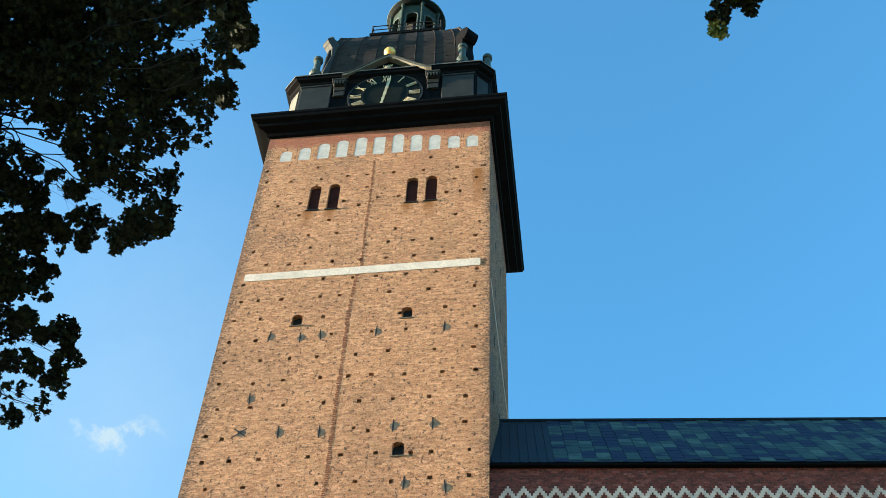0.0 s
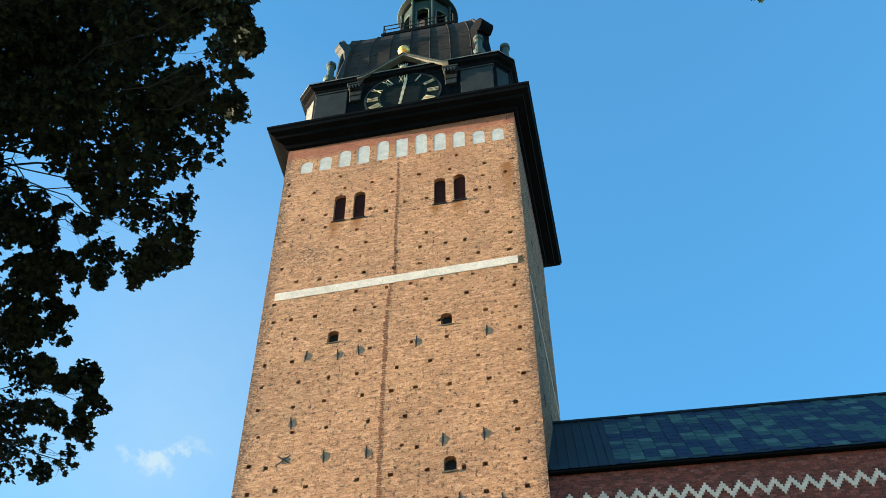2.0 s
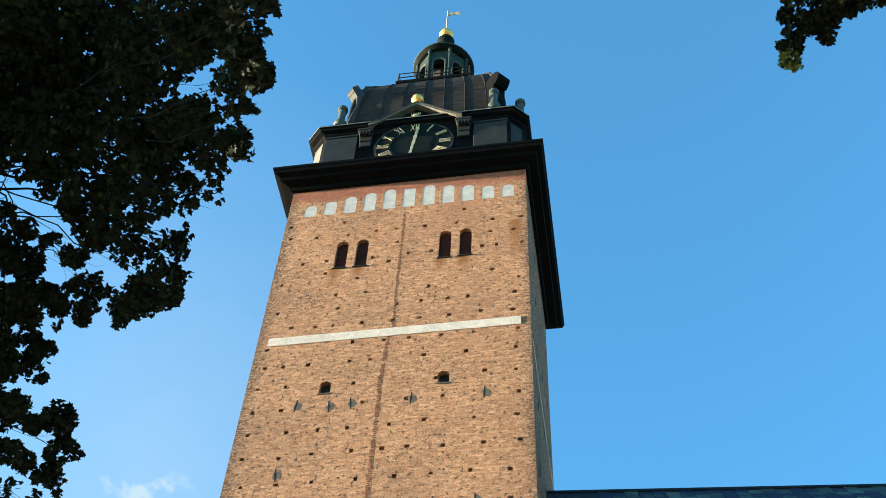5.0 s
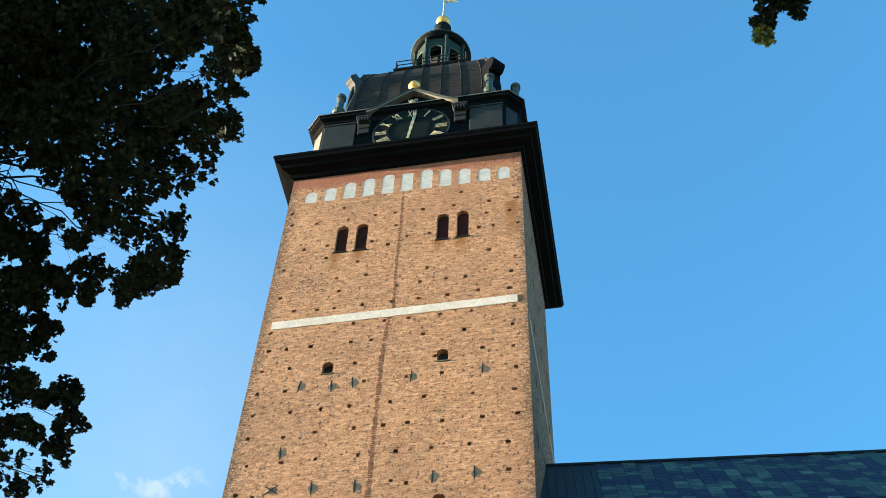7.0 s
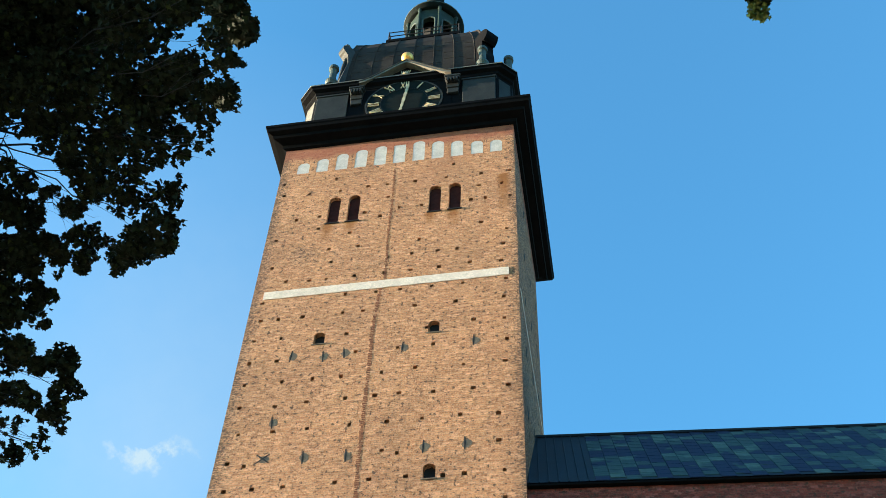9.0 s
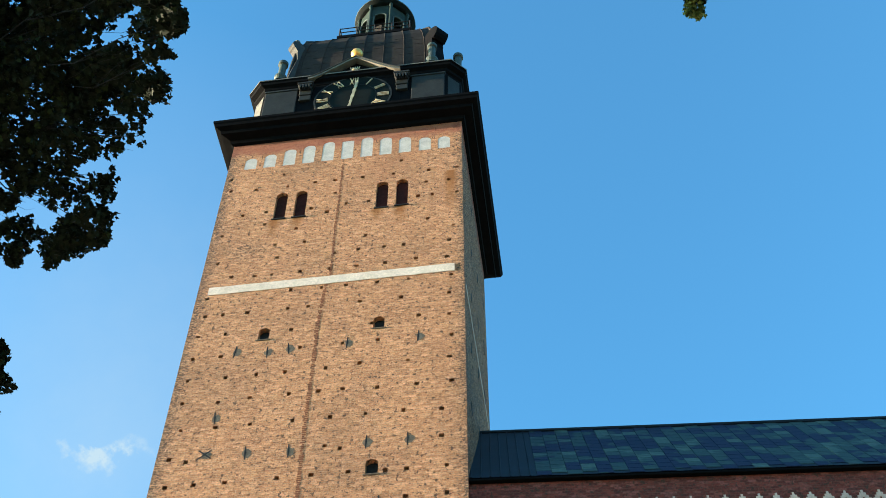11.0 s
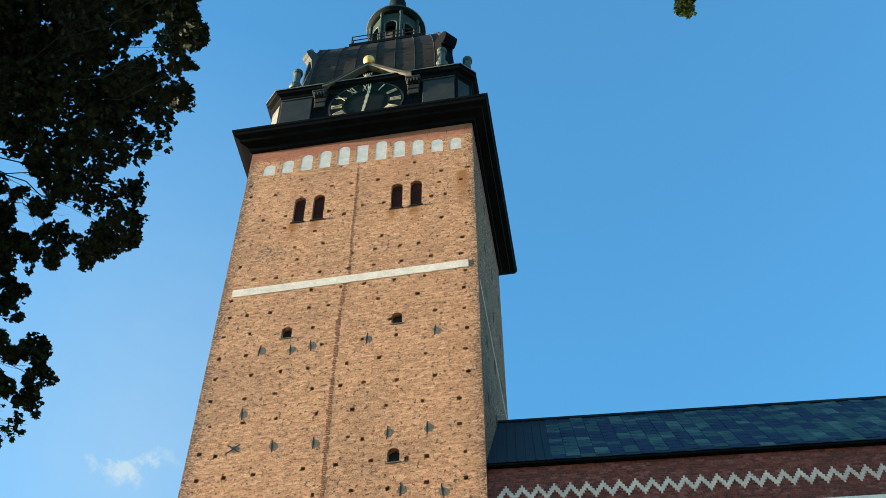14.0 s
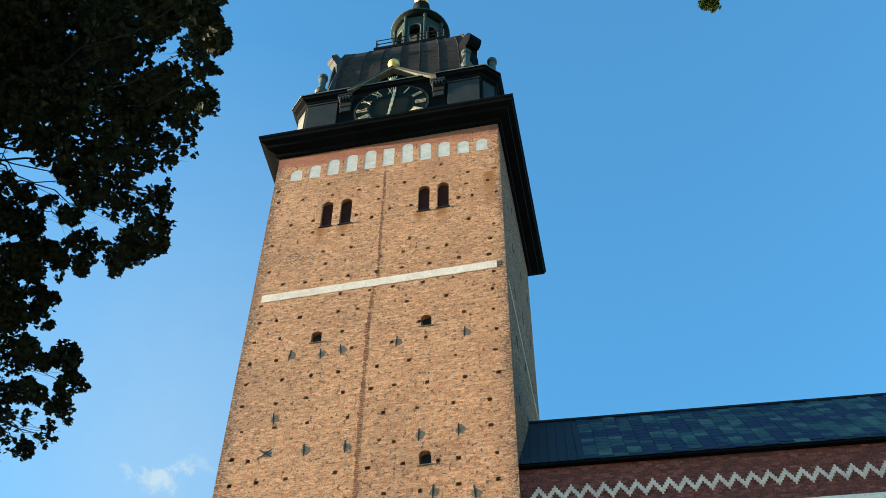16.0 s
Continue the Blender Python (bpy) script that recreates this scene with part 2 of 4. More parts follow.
def sunlit_leaf_material():
    k = Mat("sunlit_maple_leaf", 0.6, 0.0, 0.2)
    isl = k.node("ShaderNodeNewGeometry").outputs["Random Per Island"]
    # tip leaves carry the sun's brightness in their base colour
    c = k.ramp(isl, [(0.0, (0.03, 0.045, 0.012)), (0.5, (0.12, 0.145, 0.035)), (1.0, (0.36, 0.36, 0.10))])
    k.colour(c)
    thin = k.node("ShaderNodeBsdfTranslucent")
    k.link(c, thin.inputs[0])
    both = k.node("ShaderNodeMixShader", Fac=0.5)
    k.link(k.b.outputs[0], both.inputs[1])
    k.link(thin.outputs[0], both.inputs[2])
    k.link(both.outputs[0], k.t.nodes["Material Output"].inputs[0])
    return k.m


M_SUNLIT = sunlit_leaf_material()


def ground_material():
    k = Mat("pale_bounce_ground", 0.95)
    # pale tone chosen to bounce warm light up; the ground stays out of view
    a = k.ramp(k.noise(k.coords(), 0.15, 6.0), [(0.3, (0.30, 0.23, 0.145)), (0.7, (0.42, 0.335, 0.225))])
    k.colour(k.mix(1.0, a, k.ramp(k.noise(k.coords(), 14.0, 5.0), [(0.3, 0.6), (0.7, 1.3)]), "MULTIPLY"))
    k.bump(k.noise(k.coords(), 30.0), 0.6, 0.03)
    return k.m


M_GROUND = ground_material()


# ---- mesh helpers ----
def part(name, bm, material, parent=None, label="", smooth=False):
    """Links a bmesh as one mesh object, under a parent if one is given."""
    me = bpy.data.meshes.new(name)
    bm.normal_update()
    bm.to_mesh(me)
    bm.free()
    me.materials.append(material)
    if smooth:
        for p in me.polygons:
            p.use_smooth = True
    ob = new(name, me)
    ob.parent = parent
    if label:
        tagged(ob, label)
    return ob


def shared(name, me, parent, m):
    ob = new(name, me)
    ob.parent = parent
    ob.matrix_basis = m
    return ob


def thing(name, label, category, at=(0, 0, 0), group="", kind=""):
    ob = new(name)
    ob.location = at
    return tagged(ob, label, category, group, kind)


def add_box(bm, a, b, bevel=0.0):
    """A box between two corners, with its edges taken off by bevel."""
    tmp = bmesh.new()
    bmesh.ops.create_cube(tmp, size=1)
    for v in tmp.verts:
        v.co = [a[i] + (b[i] - a[i]) * (v.co[i] + 0.5) for i in range(3)]
    if bevel:
        bmesh.ops.bevel(tmp, geom=tmp.edges[:], offset=bevel, segments=1, affect="EDGES")
    join(bm, tmp)


def join(bm, tmp, m=None):
    vs = {v: bm.verts.new(m @ v.co if m else v.co) for v in tmp.verts}
    for fc in tmp.faces:
        bm.faces.new([vs[v] for v in fc.verts])
    tmp.free()


def face(bm, pts):
    return bm.faces.new([bm.verts.new(p) for p in pts])


def lofted(rings, closed_ends=True):
    """Skins a list of rings (lists of points of one length)."""
    bm = bmesh.new()
    vs = [[bm.verts.new(p) for p in ring] for ring in rings]
    n = len(vs[0])
    for a, b in zip(vs, vs[1:]):
        for i in range(n):
            bm.faces.new((a[i], a[(i + 1) % n], b[(i + 1) % n], b[i]))
    if closed_ends:
        bm.faces.new(vs[0][::-1])
        bm.faces.new(vs[-1])
    return bm


def turned(profile, segments=20, at=(0, 0, 0)):
    """A turned body: rows of radius and height round an upright axis."""
    rings = [[(at[0] + r * math.cos(2 * math.pi * i / segments), at[1] + r * math.sin(2 * math.pi * i / segments), at[2] + z)
              for i in range(segments)] for r, z in profile]
    return lofted(rings)


def rect_ring(x0, x1, y0, y1, z):
    return [(x0, y0, z), (x1, y0, z), (x1, y1, z), (x0, y1, z)]


def cut_ring(x0, x1, y0, y1, z, c):
    """A rectangle with its four corners cut off by c."""
    return [(x0 + c, y0, z), (x1 - c, y0, z), (x1, y0 + c, z), (x1, y1 - c, z), (x1 - c, y1, z), (x0 + c, y1, z), (x0, y1 - c, z), (x0, y0 + c, z)]


def tube(points, radii, segments=7):
    """A round rod along points, with a radius at each."""
    pts = [Vector(p) for p in points]
    rings = []
    for i, p in enumerate(pts):
        d = (pts[min(i + 1, len(pts) - 1)] - pts[max(i - 1, 0)]).normalized()
        side = d.cross(Vector((0.13, 0.21, 0.97)) if abs(d.z) < 0.9 else Vector((1, 0.1, 0))).normalized()
        up = d.cross(side)
        rings.append([p + radii[i] * (math.cos(2 * math.pi * k / segments) * side + math.sin(2 * math.pi * k / segments) * up) for k in range(segments)])
    return lofted(rings)


# ---- ground ----
bm = bmesh.new()
bmesh.ops.create_grid(bm, x_segments=60, y_segments=60, size=2000)
for v in bm.verts:
    v.co.z = -0.02 - 0.4 * noise.noise(v.co * 0.004) ** 2
ground = part("ground", bm, M_GROUND)
tagged(ground, "pale unseen ground round the church, toned to bounce warm light", "ground", kind="structure")

# ---- church tower ----
X0, X1, DEPTH, TOP = -6.12, 5.98, 10.4, 57.1
tower = thing("church_tower", "tall medieval orange-brick church tower under a black baroque clock cap", "church tower")

# scaffold holes: along the wall, height
HOLES_HIGH = [(-4.4, 52.5), (-4.8, 50.4), (-5.7, 52.6), (-3.65, 50.5), (-3.6, 49.5), (-3.1, 53.6), (-2.8, 52.5), (-1.4, 52.6), (-1.4, 50.4),
    (-1.5, 47.8), (-2.0, 48.9), (-0.4, 52.6), (-0.3, 51.5), (0.3, 50.5), (1.4, 50.5), (1.0, 52.6), (2.55, 52.6), (2.9, 53.7), (3.8, 50.5),
    (4.5, 50.5), (4.2, 51.6), (4.3, 52.6), (5.3, 51.6), (5.7, 50.5), (5.7, 52.6), (5.3, 46.8), (5.5, 47.9), (4.3, 48.6), (3.2, 46.8),
    (1.4, 47.8), (-5.6, 48.9), (-2.9, 47.8), (-0.6, 50.0), (-5.8, 53.6)]
HOLES_BAND = [(-4.7, 45.7), (-3.6, 45.6), (-2.8, 45.6), (-1.5, 45.6), (-0.1, 45.6), (1.1, 45.6), (2.4, 45.6), (3.8, 45.7), (5.2, 45.6), (-5.5, 46.8),
    (-2.7, 46.8), (0.0, 46.7), (1.1, 46.8), (2.3, 46.8), (-5.6, 44.3), (-1.8, 44.35), (-0.4, 44.3), (0.7, 44.3), (2.1, 44.3), (3.5, 44.3),
    (5.4, 44.3), (-1.8, 43.1), (-0.9, 43.1), (1.4, 43.1), (3.2, 43.1), (5.3, 43.1), (-5.5, 43.1), (-4.7, 43.1), (-3.6, 43.1), (2.0, 41.6),
    (4.0, 41.8), (5.3, 41.7)]
HOLES_MID = [(-5.6, 41.8), (-4.4, 41.8), (-1.5, 41.7), (5.4, 40.4), (-4.4, 40.4), (-5.6, 40.4), (-1.5, 39.1), (-1.0, 40.5), (0.2, 39.1), (1.6, 39.2),
    (2.3, 40.5), (0.8, 40.5), (3.6, 39.1), (5.3, 39.1), (-5.6, 39.1), (-4.0, 39.1), (-2.7, 39.1), (1.0, 37.8), (2.4, 37.7), (4.0, 37.7),
    (5.4, 37.7), (-5.6, 37.8), (-4.1, 37.7), (-2.8, 37.8), (-1.2, 37.8), (0.0, 37.8), (2.0, 36.3), (3.5, 36.3), (5.0, 36.2), (0.6, 36.3)]
HOLES_LOW = [(-5.4, 36.3), (-4.0, 36.3), (-2.6, 36.3), (-0.9, 36.3), (0.5, 34.8), (1.1, 34.6), (5.0, 34.8), (-5.6, 34.8), (-4.9, 34.6),
    (-5.5, 33.4), (-4.4, 33.4), (-3.2, 33.4), (-1.2, 33.4), (0.1, 33.4), (1.5, 33.4), (2.9, 33.3), (3.7, 33.3), (5.2, 33.3), (0.8, 32.0),
    (2.2, 31.9), (3.7, 32.0), (5.2, 32.0), (-0.7, 32.0), (-2.2, 32.0), (-3.6, 32.0), (-5.1, 32.0)]
for row in range(22):            # the rows go on down the wall below
    for col in range(8):
        HOLES_LOW.append((-5.4 + 1.5 * col + random.uniform(-0.2, 0.2), 30.6 - 1.35 * row))

NICHES = [(-4.97, 55.25), (-3.97, 55.45), (-2.95, 55.72), (-1.95, 55.88), (-0.94, 56.02), (0.06, 55.92), (1.07, 56.06), (2.06, 55.85), (3.05, 55.68),
    (4.08, 55.45), (5.06, 55.35)]
BELFRY = [(-2.97, 49.85), (-1.98, 49.85), (2.04, 49.88), (3.02, 49.92)]
SMALL = [(-2.68, 41.22), (2.3, 41.25), (2.38, 33.2)]

openings = []       # x0, x1, z0, z1, arch rise, depth
for x, z in HOLES_HIGH + HOLES_BAND + HOLES_MID + HOLES_LOW:
    w, h = random.uniform(0.07, 0.105), random.uniform(0.075, 0.11)
    openings.append((x - w, x + w, z - h, z + h, 0.0, 0.7))
for i, (x, top) in enumerate(NICHES):
    openings.append((x - 0.31, x + 0.31, 54.42, top + 0.12, 0.02 if i == 5 else 0.27, 0.012))
for x, z in BELFRY:
    openings.append((x - 0.29, x + 0.29, z, z + 2.12, 0.26, 1.3))
for x, z in SMALL:
    openings.append((x - 0.24, x + 0.24, z, z + 0.72, 0.17, 1.0))


def pierced_wall(x0, x1, z0, z1, cuts):
    """The tower's front at y = 0 with reveals behind every opening; the backs come out as a second mesh."""
    bm = bmesh.new()
    levels = sorted({z0, z1, *(c[2] for c in cuts), *(c[3] for c in cuts)})
    for a, b in zip(levels, levels[1:]):
        if b - a < 1e-5:
            continue
        here = sorted(c for c in cuts if c[2] <= a + 1e-6 and c[3] >= b - 1e-6)
        x = x0
        for c in [*here, (x1, x1, 0, 0, 0, 0)]:
            if c[0] > x + 1e-6:
                face(bm, [(x, 0, a), (c[0], 0, a), (c[0], 0, b), (x, 0, b)])
            x = max(x, c[1])
    for xa, xb, za, zb, rise, deep in cuts:
        rim = [(xb, za), (xa, za)]
        if rise:
            n, mid, spring = 8, (xa + xb) / 2, zb - rise
            arc = [(mid - (xb - xa) / 2 * math.cos(math.pi * i / n), spring + rise * math.sin(math.pi * i / n)) for i in range(n + 1)]
            rim += arc
            for p, q in zip(arc, arc[1:]):
                face(bm, [(p[0], 0, p[1]), (q[0], 0, q[1]), (q[0], 0, zb), (p[0], 0, zb)])
        else:
            rim += [(xa, zb), (xb, zb)]
        for p, q in zip(rim, [*rim[1:], rim[0]]):
            face(bm, [(p[0], 0, p[1]), (q[0], 0, q[1]), (q[0], deep, q[1]), (p[0], deep, p[1])])
        if deep > 0.2:
            face(bm, [(p[0], deep, p[1]) for p in rim])
    return bm


bm = pierced_wall(X0, X1, -0.5, TOP, openings)
slots = []
for k in range(19):
    for j in range(6):
        u, z = 0.8 + 1.6 * j + random.uniform(-0.3, 0.3), 31.5 + 1.36 * k + random.uniform(-0.12, 0.12)
        slots.append((u - 0.1, u + 0.1 + random.uniform(0, 0.15), z - 0.09, z + 0.09, 0.0, 0.4))
join(bm, pierced_wall(0, DEPTH, -0.5, TOP, slots), Matrix(((0, -1, 0, X1), (1, 0, 0, 0), (0, 0, 1, 0), (0, 0, 0, 1))))
face(bm, [(X0, 0, -0.5), (X0, 0, TOP), (X0, DEPTH, TOP), (X0, DEPTH, -0.5)])
face(bm, [(X0, DEPTH, -0.5), (X1, DEPTH, -0.5), (X1, DEPTH, TOP), (X0, DEPTH, TOP)])
face(bm, [(X0, 0, TOP), (X1, 0, TOP), (X1, DEPTH, TOP), (X0, DEPTH, TOP)])
bmesh.ops.remove_doubles(bm, verts=bm.verts, dist=1e-4)
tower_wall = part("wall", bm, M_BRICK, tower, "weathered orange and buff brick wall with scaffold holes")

for i, (x, top) in enumerate(NICHES):
    bm = bmesh.new()
    add_box(bm, (x - 0.315, 0.005, 54.40), (x + 0.315, 0.06, top + 0.13))
    part("niche_panel", bm, M_NICHE, tower, "pale grey plastered blind arch")
for x, z in BELFRY:
    bm = bmesh.new()
    add_box(bm, (x - 0.36, -0.05, z - 0.08), (x + 0.36, 0.2, z), 0.012)
    part("window_sill", bm, M_IRON, tower)
    bm = bmesh.new()
    # dark slab close behind the face, standing for the shade inside
    add_box(bm, (x - 0.30, 0.2, z), (x + 0.30, 0.27, z + 2.13))
    part("window_infill", bm, M_RED_INSIDE, tower, "dark red infill standing for the belfry opening's shaded interior")
for x, z in SMALL:
    bm = bmesh.new()
    add_box(bm, (x - 0.32, -0.04, z - 0.07), (x + 0.32, 0.2, z), 0.012)
    part("window_sill", bm, M_SILL_SHADOW, tower)
    bm = bmesh.new()
    # dark slab that stands for the unlit depth of the window
    add_box(bm, (x - 0.25, 0.26, z), (x + 0.25, 0.31, z + 0.74))
    part("window_infill", bm, M_DARK, tower, "dark infill standing for the small window's shaded inside")

for k in range(16):
    bm = bmesh.new()
    u, z = 1.2 + (k * 2.9) % 8.2, 33.5 + 1.35 * k
    add_box(bm, (X1 - 0.05, u, z), (X1 + 0.012, u + 0.3, z + 0.55 + 0.1 * (k % 3)))
    part("wall_slit", bm, M_DARK, tower, "narrow dark slit in the shaded side")
for x, z in ((3.55, 55.9), (4.6, 56.0), (5.58, 56.05), (-4.45, 55.2), (-2.42, 55.3), (1.55, 55.6), (4.58, 55.3)):
    bm = tube([(x, 0.012, z), (x, 0.010, z + 0.2), (x + 0.02, 0.012, z + 0.42)], [0.014, 0.016, 0.014], 5)
    part("wall_hook", bm, M_IRON, tower, "small iron hook beside the blind arches")

# plaster band round the tower
rings = []
for i in range(61):
    x = -5.62 + 11.17 * i / 60
    up, out = 0.035 * noise.noise((i * 0.37, 0, 0)), 0.0
    rings.append([(x, -0.022 + out, 44.53 + up), (x, 0.05, 44.53 + up), (x, 0.05, 45.05 + up * 0.5), (x, -0.02 + out, 45.05 + up * 0.5)])
bm = lofted(rings)
part("plaster_band", bm, M_PLASTER, tower, "dirty white plaster band")
bm = bmesh.new()
add_box(bm, (X1 - 0.05, 0.5, 44.02), (X1 + 0.02, DEPTH - 0.4, 44.14))
part("plaster_band", bm, M_PLASTER, tower, "thin pale band on the shaded side")

# the joint between two building phases: a shallow ridge of broken bricks
M_JOINT = worn("red_joint_brick", (0.27, 0.085, 0.036), (0.13, 0.043, 0.021), 0.95, 0, 3.0)
bm = bmesh.new()
zz = 20.0
while zz < 53.9:
    t = (zz - 20) / 34
    x = -0.36 + 0.02 * math.sin(zz) + (0.28 if zz > 44.6 else max(0.0, (zz - 41.5) * 0.05))
    x = min(x, -0.07)
    w = random.choice((0.008, 0.025, 0.04)) + (0.0 if zz > 44.6 else 0.02)
    if random.random() < 0.96:
        add_box(bm, (x - w - random.uniform(0, 0.05), -0.002 - random.uniform(0, 0.006), zz + 0.01), (x + w + random.uniform(0, 0.05), 0.03, zz + random.uniform(0.07, 0.1)))
    zz += 0.105
tagged(part("joint", bm, M_JOINT, tower), "ragged red brick building joint", kind="stuff")

# iron anchors, each with a dark patch painted as its shadow
ANCHORS = [(-3.8, 40.6, 0), (-2.4, 40.4, 0), (-1.5, 40.5, 0), (1.0, 40.5, 0), (4.0, 40.5, 0), (-4.1, 36.8, 0), (-4.2, 34.9, 45), (-2.6, 34.8, 0),
    (-0.9, 34.7, 0), (2.1, 34.8, 0), (3.7, 34.8, 0), (2.7, 31.8, 0), (4.3, 31.5, 0)]
for x, z, turn in ANCHORS:
    bm = bmesh.new()
    for s in ((0, 90) if turn else (0,)):
        a = radians(turn + s + random.uniform(-6, 6))
        d = Vector((math.sin(a), 0, math.cos(a)))
        pts = [Vector((x, 0, z)) + d * (0.34 * f) for f in (-1, -0.7, -0.35, 0, 0.35, 0.7, 1)]
        join(bm, tube(pts, [0.026, 0.03, 0.036, 0.046, 0.036, 0.03, 0.026], 6))
    for v in bm.verts:          # a flat forged bar, bowed a little off the wall
        v.co.y = v.co.y * 0.14 - 0.002 - 0.0025 * max(0.0, 1 - math.hypot(v.co.z - z, v.co.x - x) / 0.27)
    join(bm, tube([(x, -0.02, z), (x, 0.15, z)], [0.03, 0.035], 6))
    part("wall_anchor", bm, M_IRON, tower, "wrought iron wall anchor")
    # irregular patch set down-sun of the bar, standing for its cast shadow
    rim = [(0.07 + random.uniform(0.12, 0.24) * math.cos(a), random.uniform(0.16, 0.28) * math.sin(a)) for a in [math.pi * k / 5 for k in range(10)]]
    part("anchor_shadow", lofted([[(x + u, y, z - 0.04 + v) for u, v in rim] for y in (0.02, -0.0035)]), M_SILL_SHADOW, tower, "painted grey shadow beside a wall anchor")

# cornice
rings = []
for o, z in ((0.03, 56.72), (0.16, 56.78), (0.20, 57.02), (0.62, 57.14), (0.66, 57.34), (0.92, 57.44), (0.96, 57.62), (1.02, 57.70), (1.03, 57.86), (0.9, 57.95), (-0.6, 58.5)):
    rings.append(rect_ring(X0 - o, X1 + o, -o, DEPTH + o, z))
part("cornice", lofted(rings), M_BLACK, tower, "wide black painted wooden eaves cornice")

# ---- cap on the tower ----
CX, CY = 0.1, 5.2
A0, A1 = -5.5, 5.55            # attic, with its corners cut
AF = 0.12
AB = DEPTH - AF


def attic_ring(o, z, c=0.78):
    return cut_ring(A0 - o - 0.35, A1 + o + 0.35, AF - o, AB + o, z, c)


attic = part("attic", lofted([attic_ring(0, 58.0), attic_ring(0, 62.3)]), M_BLACK, tower, "black clock storey with cut corners")
rings = [attic_ring(o, z) for o, z in ((0.0, 62.2), (0.08, 62.3), (0.1, 62.5), (0.28, 62.62), (0.3, 62.8), (0.36, 62.86), (0.36, 63.0), (0.1, 63.12), (-1.0, 63.3))]
part("attic_cornice", lofted(rings), M_BLACK, tower, "black moulded cornice with pale edges")
bm = lofted([attic_ring(0.375, 62.87), attic_ring(0.375, 62.97)], False)
part("cornice_edge", bm, M_PALE, tower, "pale weathered lead edge")

for sx in (-1, 1):
    # corner panels and console brackets
    bm = bmesh.new()
    a, b = (A0 - 0.3 + 0.78, A0 + 2.3) if sx < 0 else (A1 - 2.3, A1 + 0.3 - 0.78)
    add_box(bm, (a, AF - 0.12, 58.0), (b, AF + 0.1, 61.9), 0.02)
    add_box(bm, (a - 0.06, AF - 0.17, 61.9), (b + 0.06, AF + 0.1, 62.05), 0.02)
    part("panel", bm, M_PANEL, tower, "grey-green weathered corner panel")
    x = sx * 2.72
    bm = bmesh.new()
    for dz, w, d in ((0.0, 0.32, 0.16), (0.5, 0.34, 0.2), (0.9, 0.36, 0.3), (1.15, 0.4, 0.42), (1.32, 0.44, 0.45)):
        add_box(bm, (x - w, AF - d, 60.7 + dz), (x + w, AF + 0.05, 60.7 + dz + 0.46 if dz < 1 else 60.7 + dz + 0.17), 0.025)
    for k in range(4):
        add_box(bm, (x - 0.3 + 0.17 * k, AF - 0.48, 61.55), (x - 0.2 + 0.17 * k, AF - 0.25, 61.9), 0.02)
    part("bracket", bm, M_PANEL, tower, "carved console bracket")

for sx in (-1, 1):
    p = Vector((A0 - 0.35 if sx < 0 else A1 + 0.35, AF + 0.78, 0))
    q = Vector((A0 + 0.43 if sx < 0 else A1 - 0.43, AF, 0))
    n = Vector((sx, -1, 0)).normalized()
    rings = [[p.lerp(q, f) + n * o + Vector((0, 0, z)) for f, z in ((0.14, 58.3), (0.86, 58.3), (0.86, 61.9), (0.14, 61.9))] for o in (-0.05, 0.035)]
    # left panel takes a paler material to paint in the sunlight
    part("panel", lofted(rings), M_PALE if sx < 0 else M_PANEL, tower, "weathered lead panel on the cut corner, painted paler on the sunlit left")

# curved pediment over the clock
half = [(2.62, 62.66), (2.3, 62.76), (1.9, 63.0), (1.5, 63.3), (1.1, 63.62), (0.7, 63.94), (0.3, 64.24), (0.0, 64.42)]
curve = [(-x, z) for x, z in half] + [(x, z) for x, z in half[-2::-1]]


def pediment_slab(y0, y1, low, high):
    bm = bmesh.new()
    quads = [[bm.verts.new((x, y, z + dz)) for y, dz in ((y0, low), (y1, low), (y1, high), (y0, high))] for x, z in curve]
    for a, b in zip(quads, quads[1:]):
        for i in range(4):
            bm.faces.new((a[i], a[(i + 1) % 4], b[(i + 1) % 4], b[i]))
    bm.faces.new(quads[0])
    bm.faces.new(quads[-1][::-1])
    return bm


part("pediment", pediment_slab(-0.32, 0.9, -0.2, 0.0), M_PALE, tower, "lead-covered swept pediment above the clock")
part("pediment_edge", pediment_slab(-0.36, -0.2, -0.02, 0.06), M_VOLUTE, tower, "pale lead pediment edge")
bm = bmesh.new()
vs = [bm.verts.new((x, 0.08, z - 0.1)) for x, z in curve]
vs += [bm.verts.new((2.62, 0.08, 58.2)), bm.verts.new((-2.62, 0.08, 58.2))]
bm.faces.new(vs)
ext = bmesh.ops.extrude_face_region(bm, geom=bm.faces[:])
for v in [e for e in ext["geom"] if isinstance(e, bmesh.types.BMVert)]:
    v.co.y = 0.6
part("gable", bm, M_BLACK, tower, "black board behind the clock")

# clock
CZ, CR = 60.45, 2.1
clock = part("clock_face", (lofted([[(CR * 1.04 * math.cos(a * math.pi / 24), y, CZ + CR * 1.04 * math.sin(a * math.pi / 24)) for a in range(48)] for y in (0.1, 0.02)])), M_DOME, tower, "black round clock dial with gilt roman numerals")
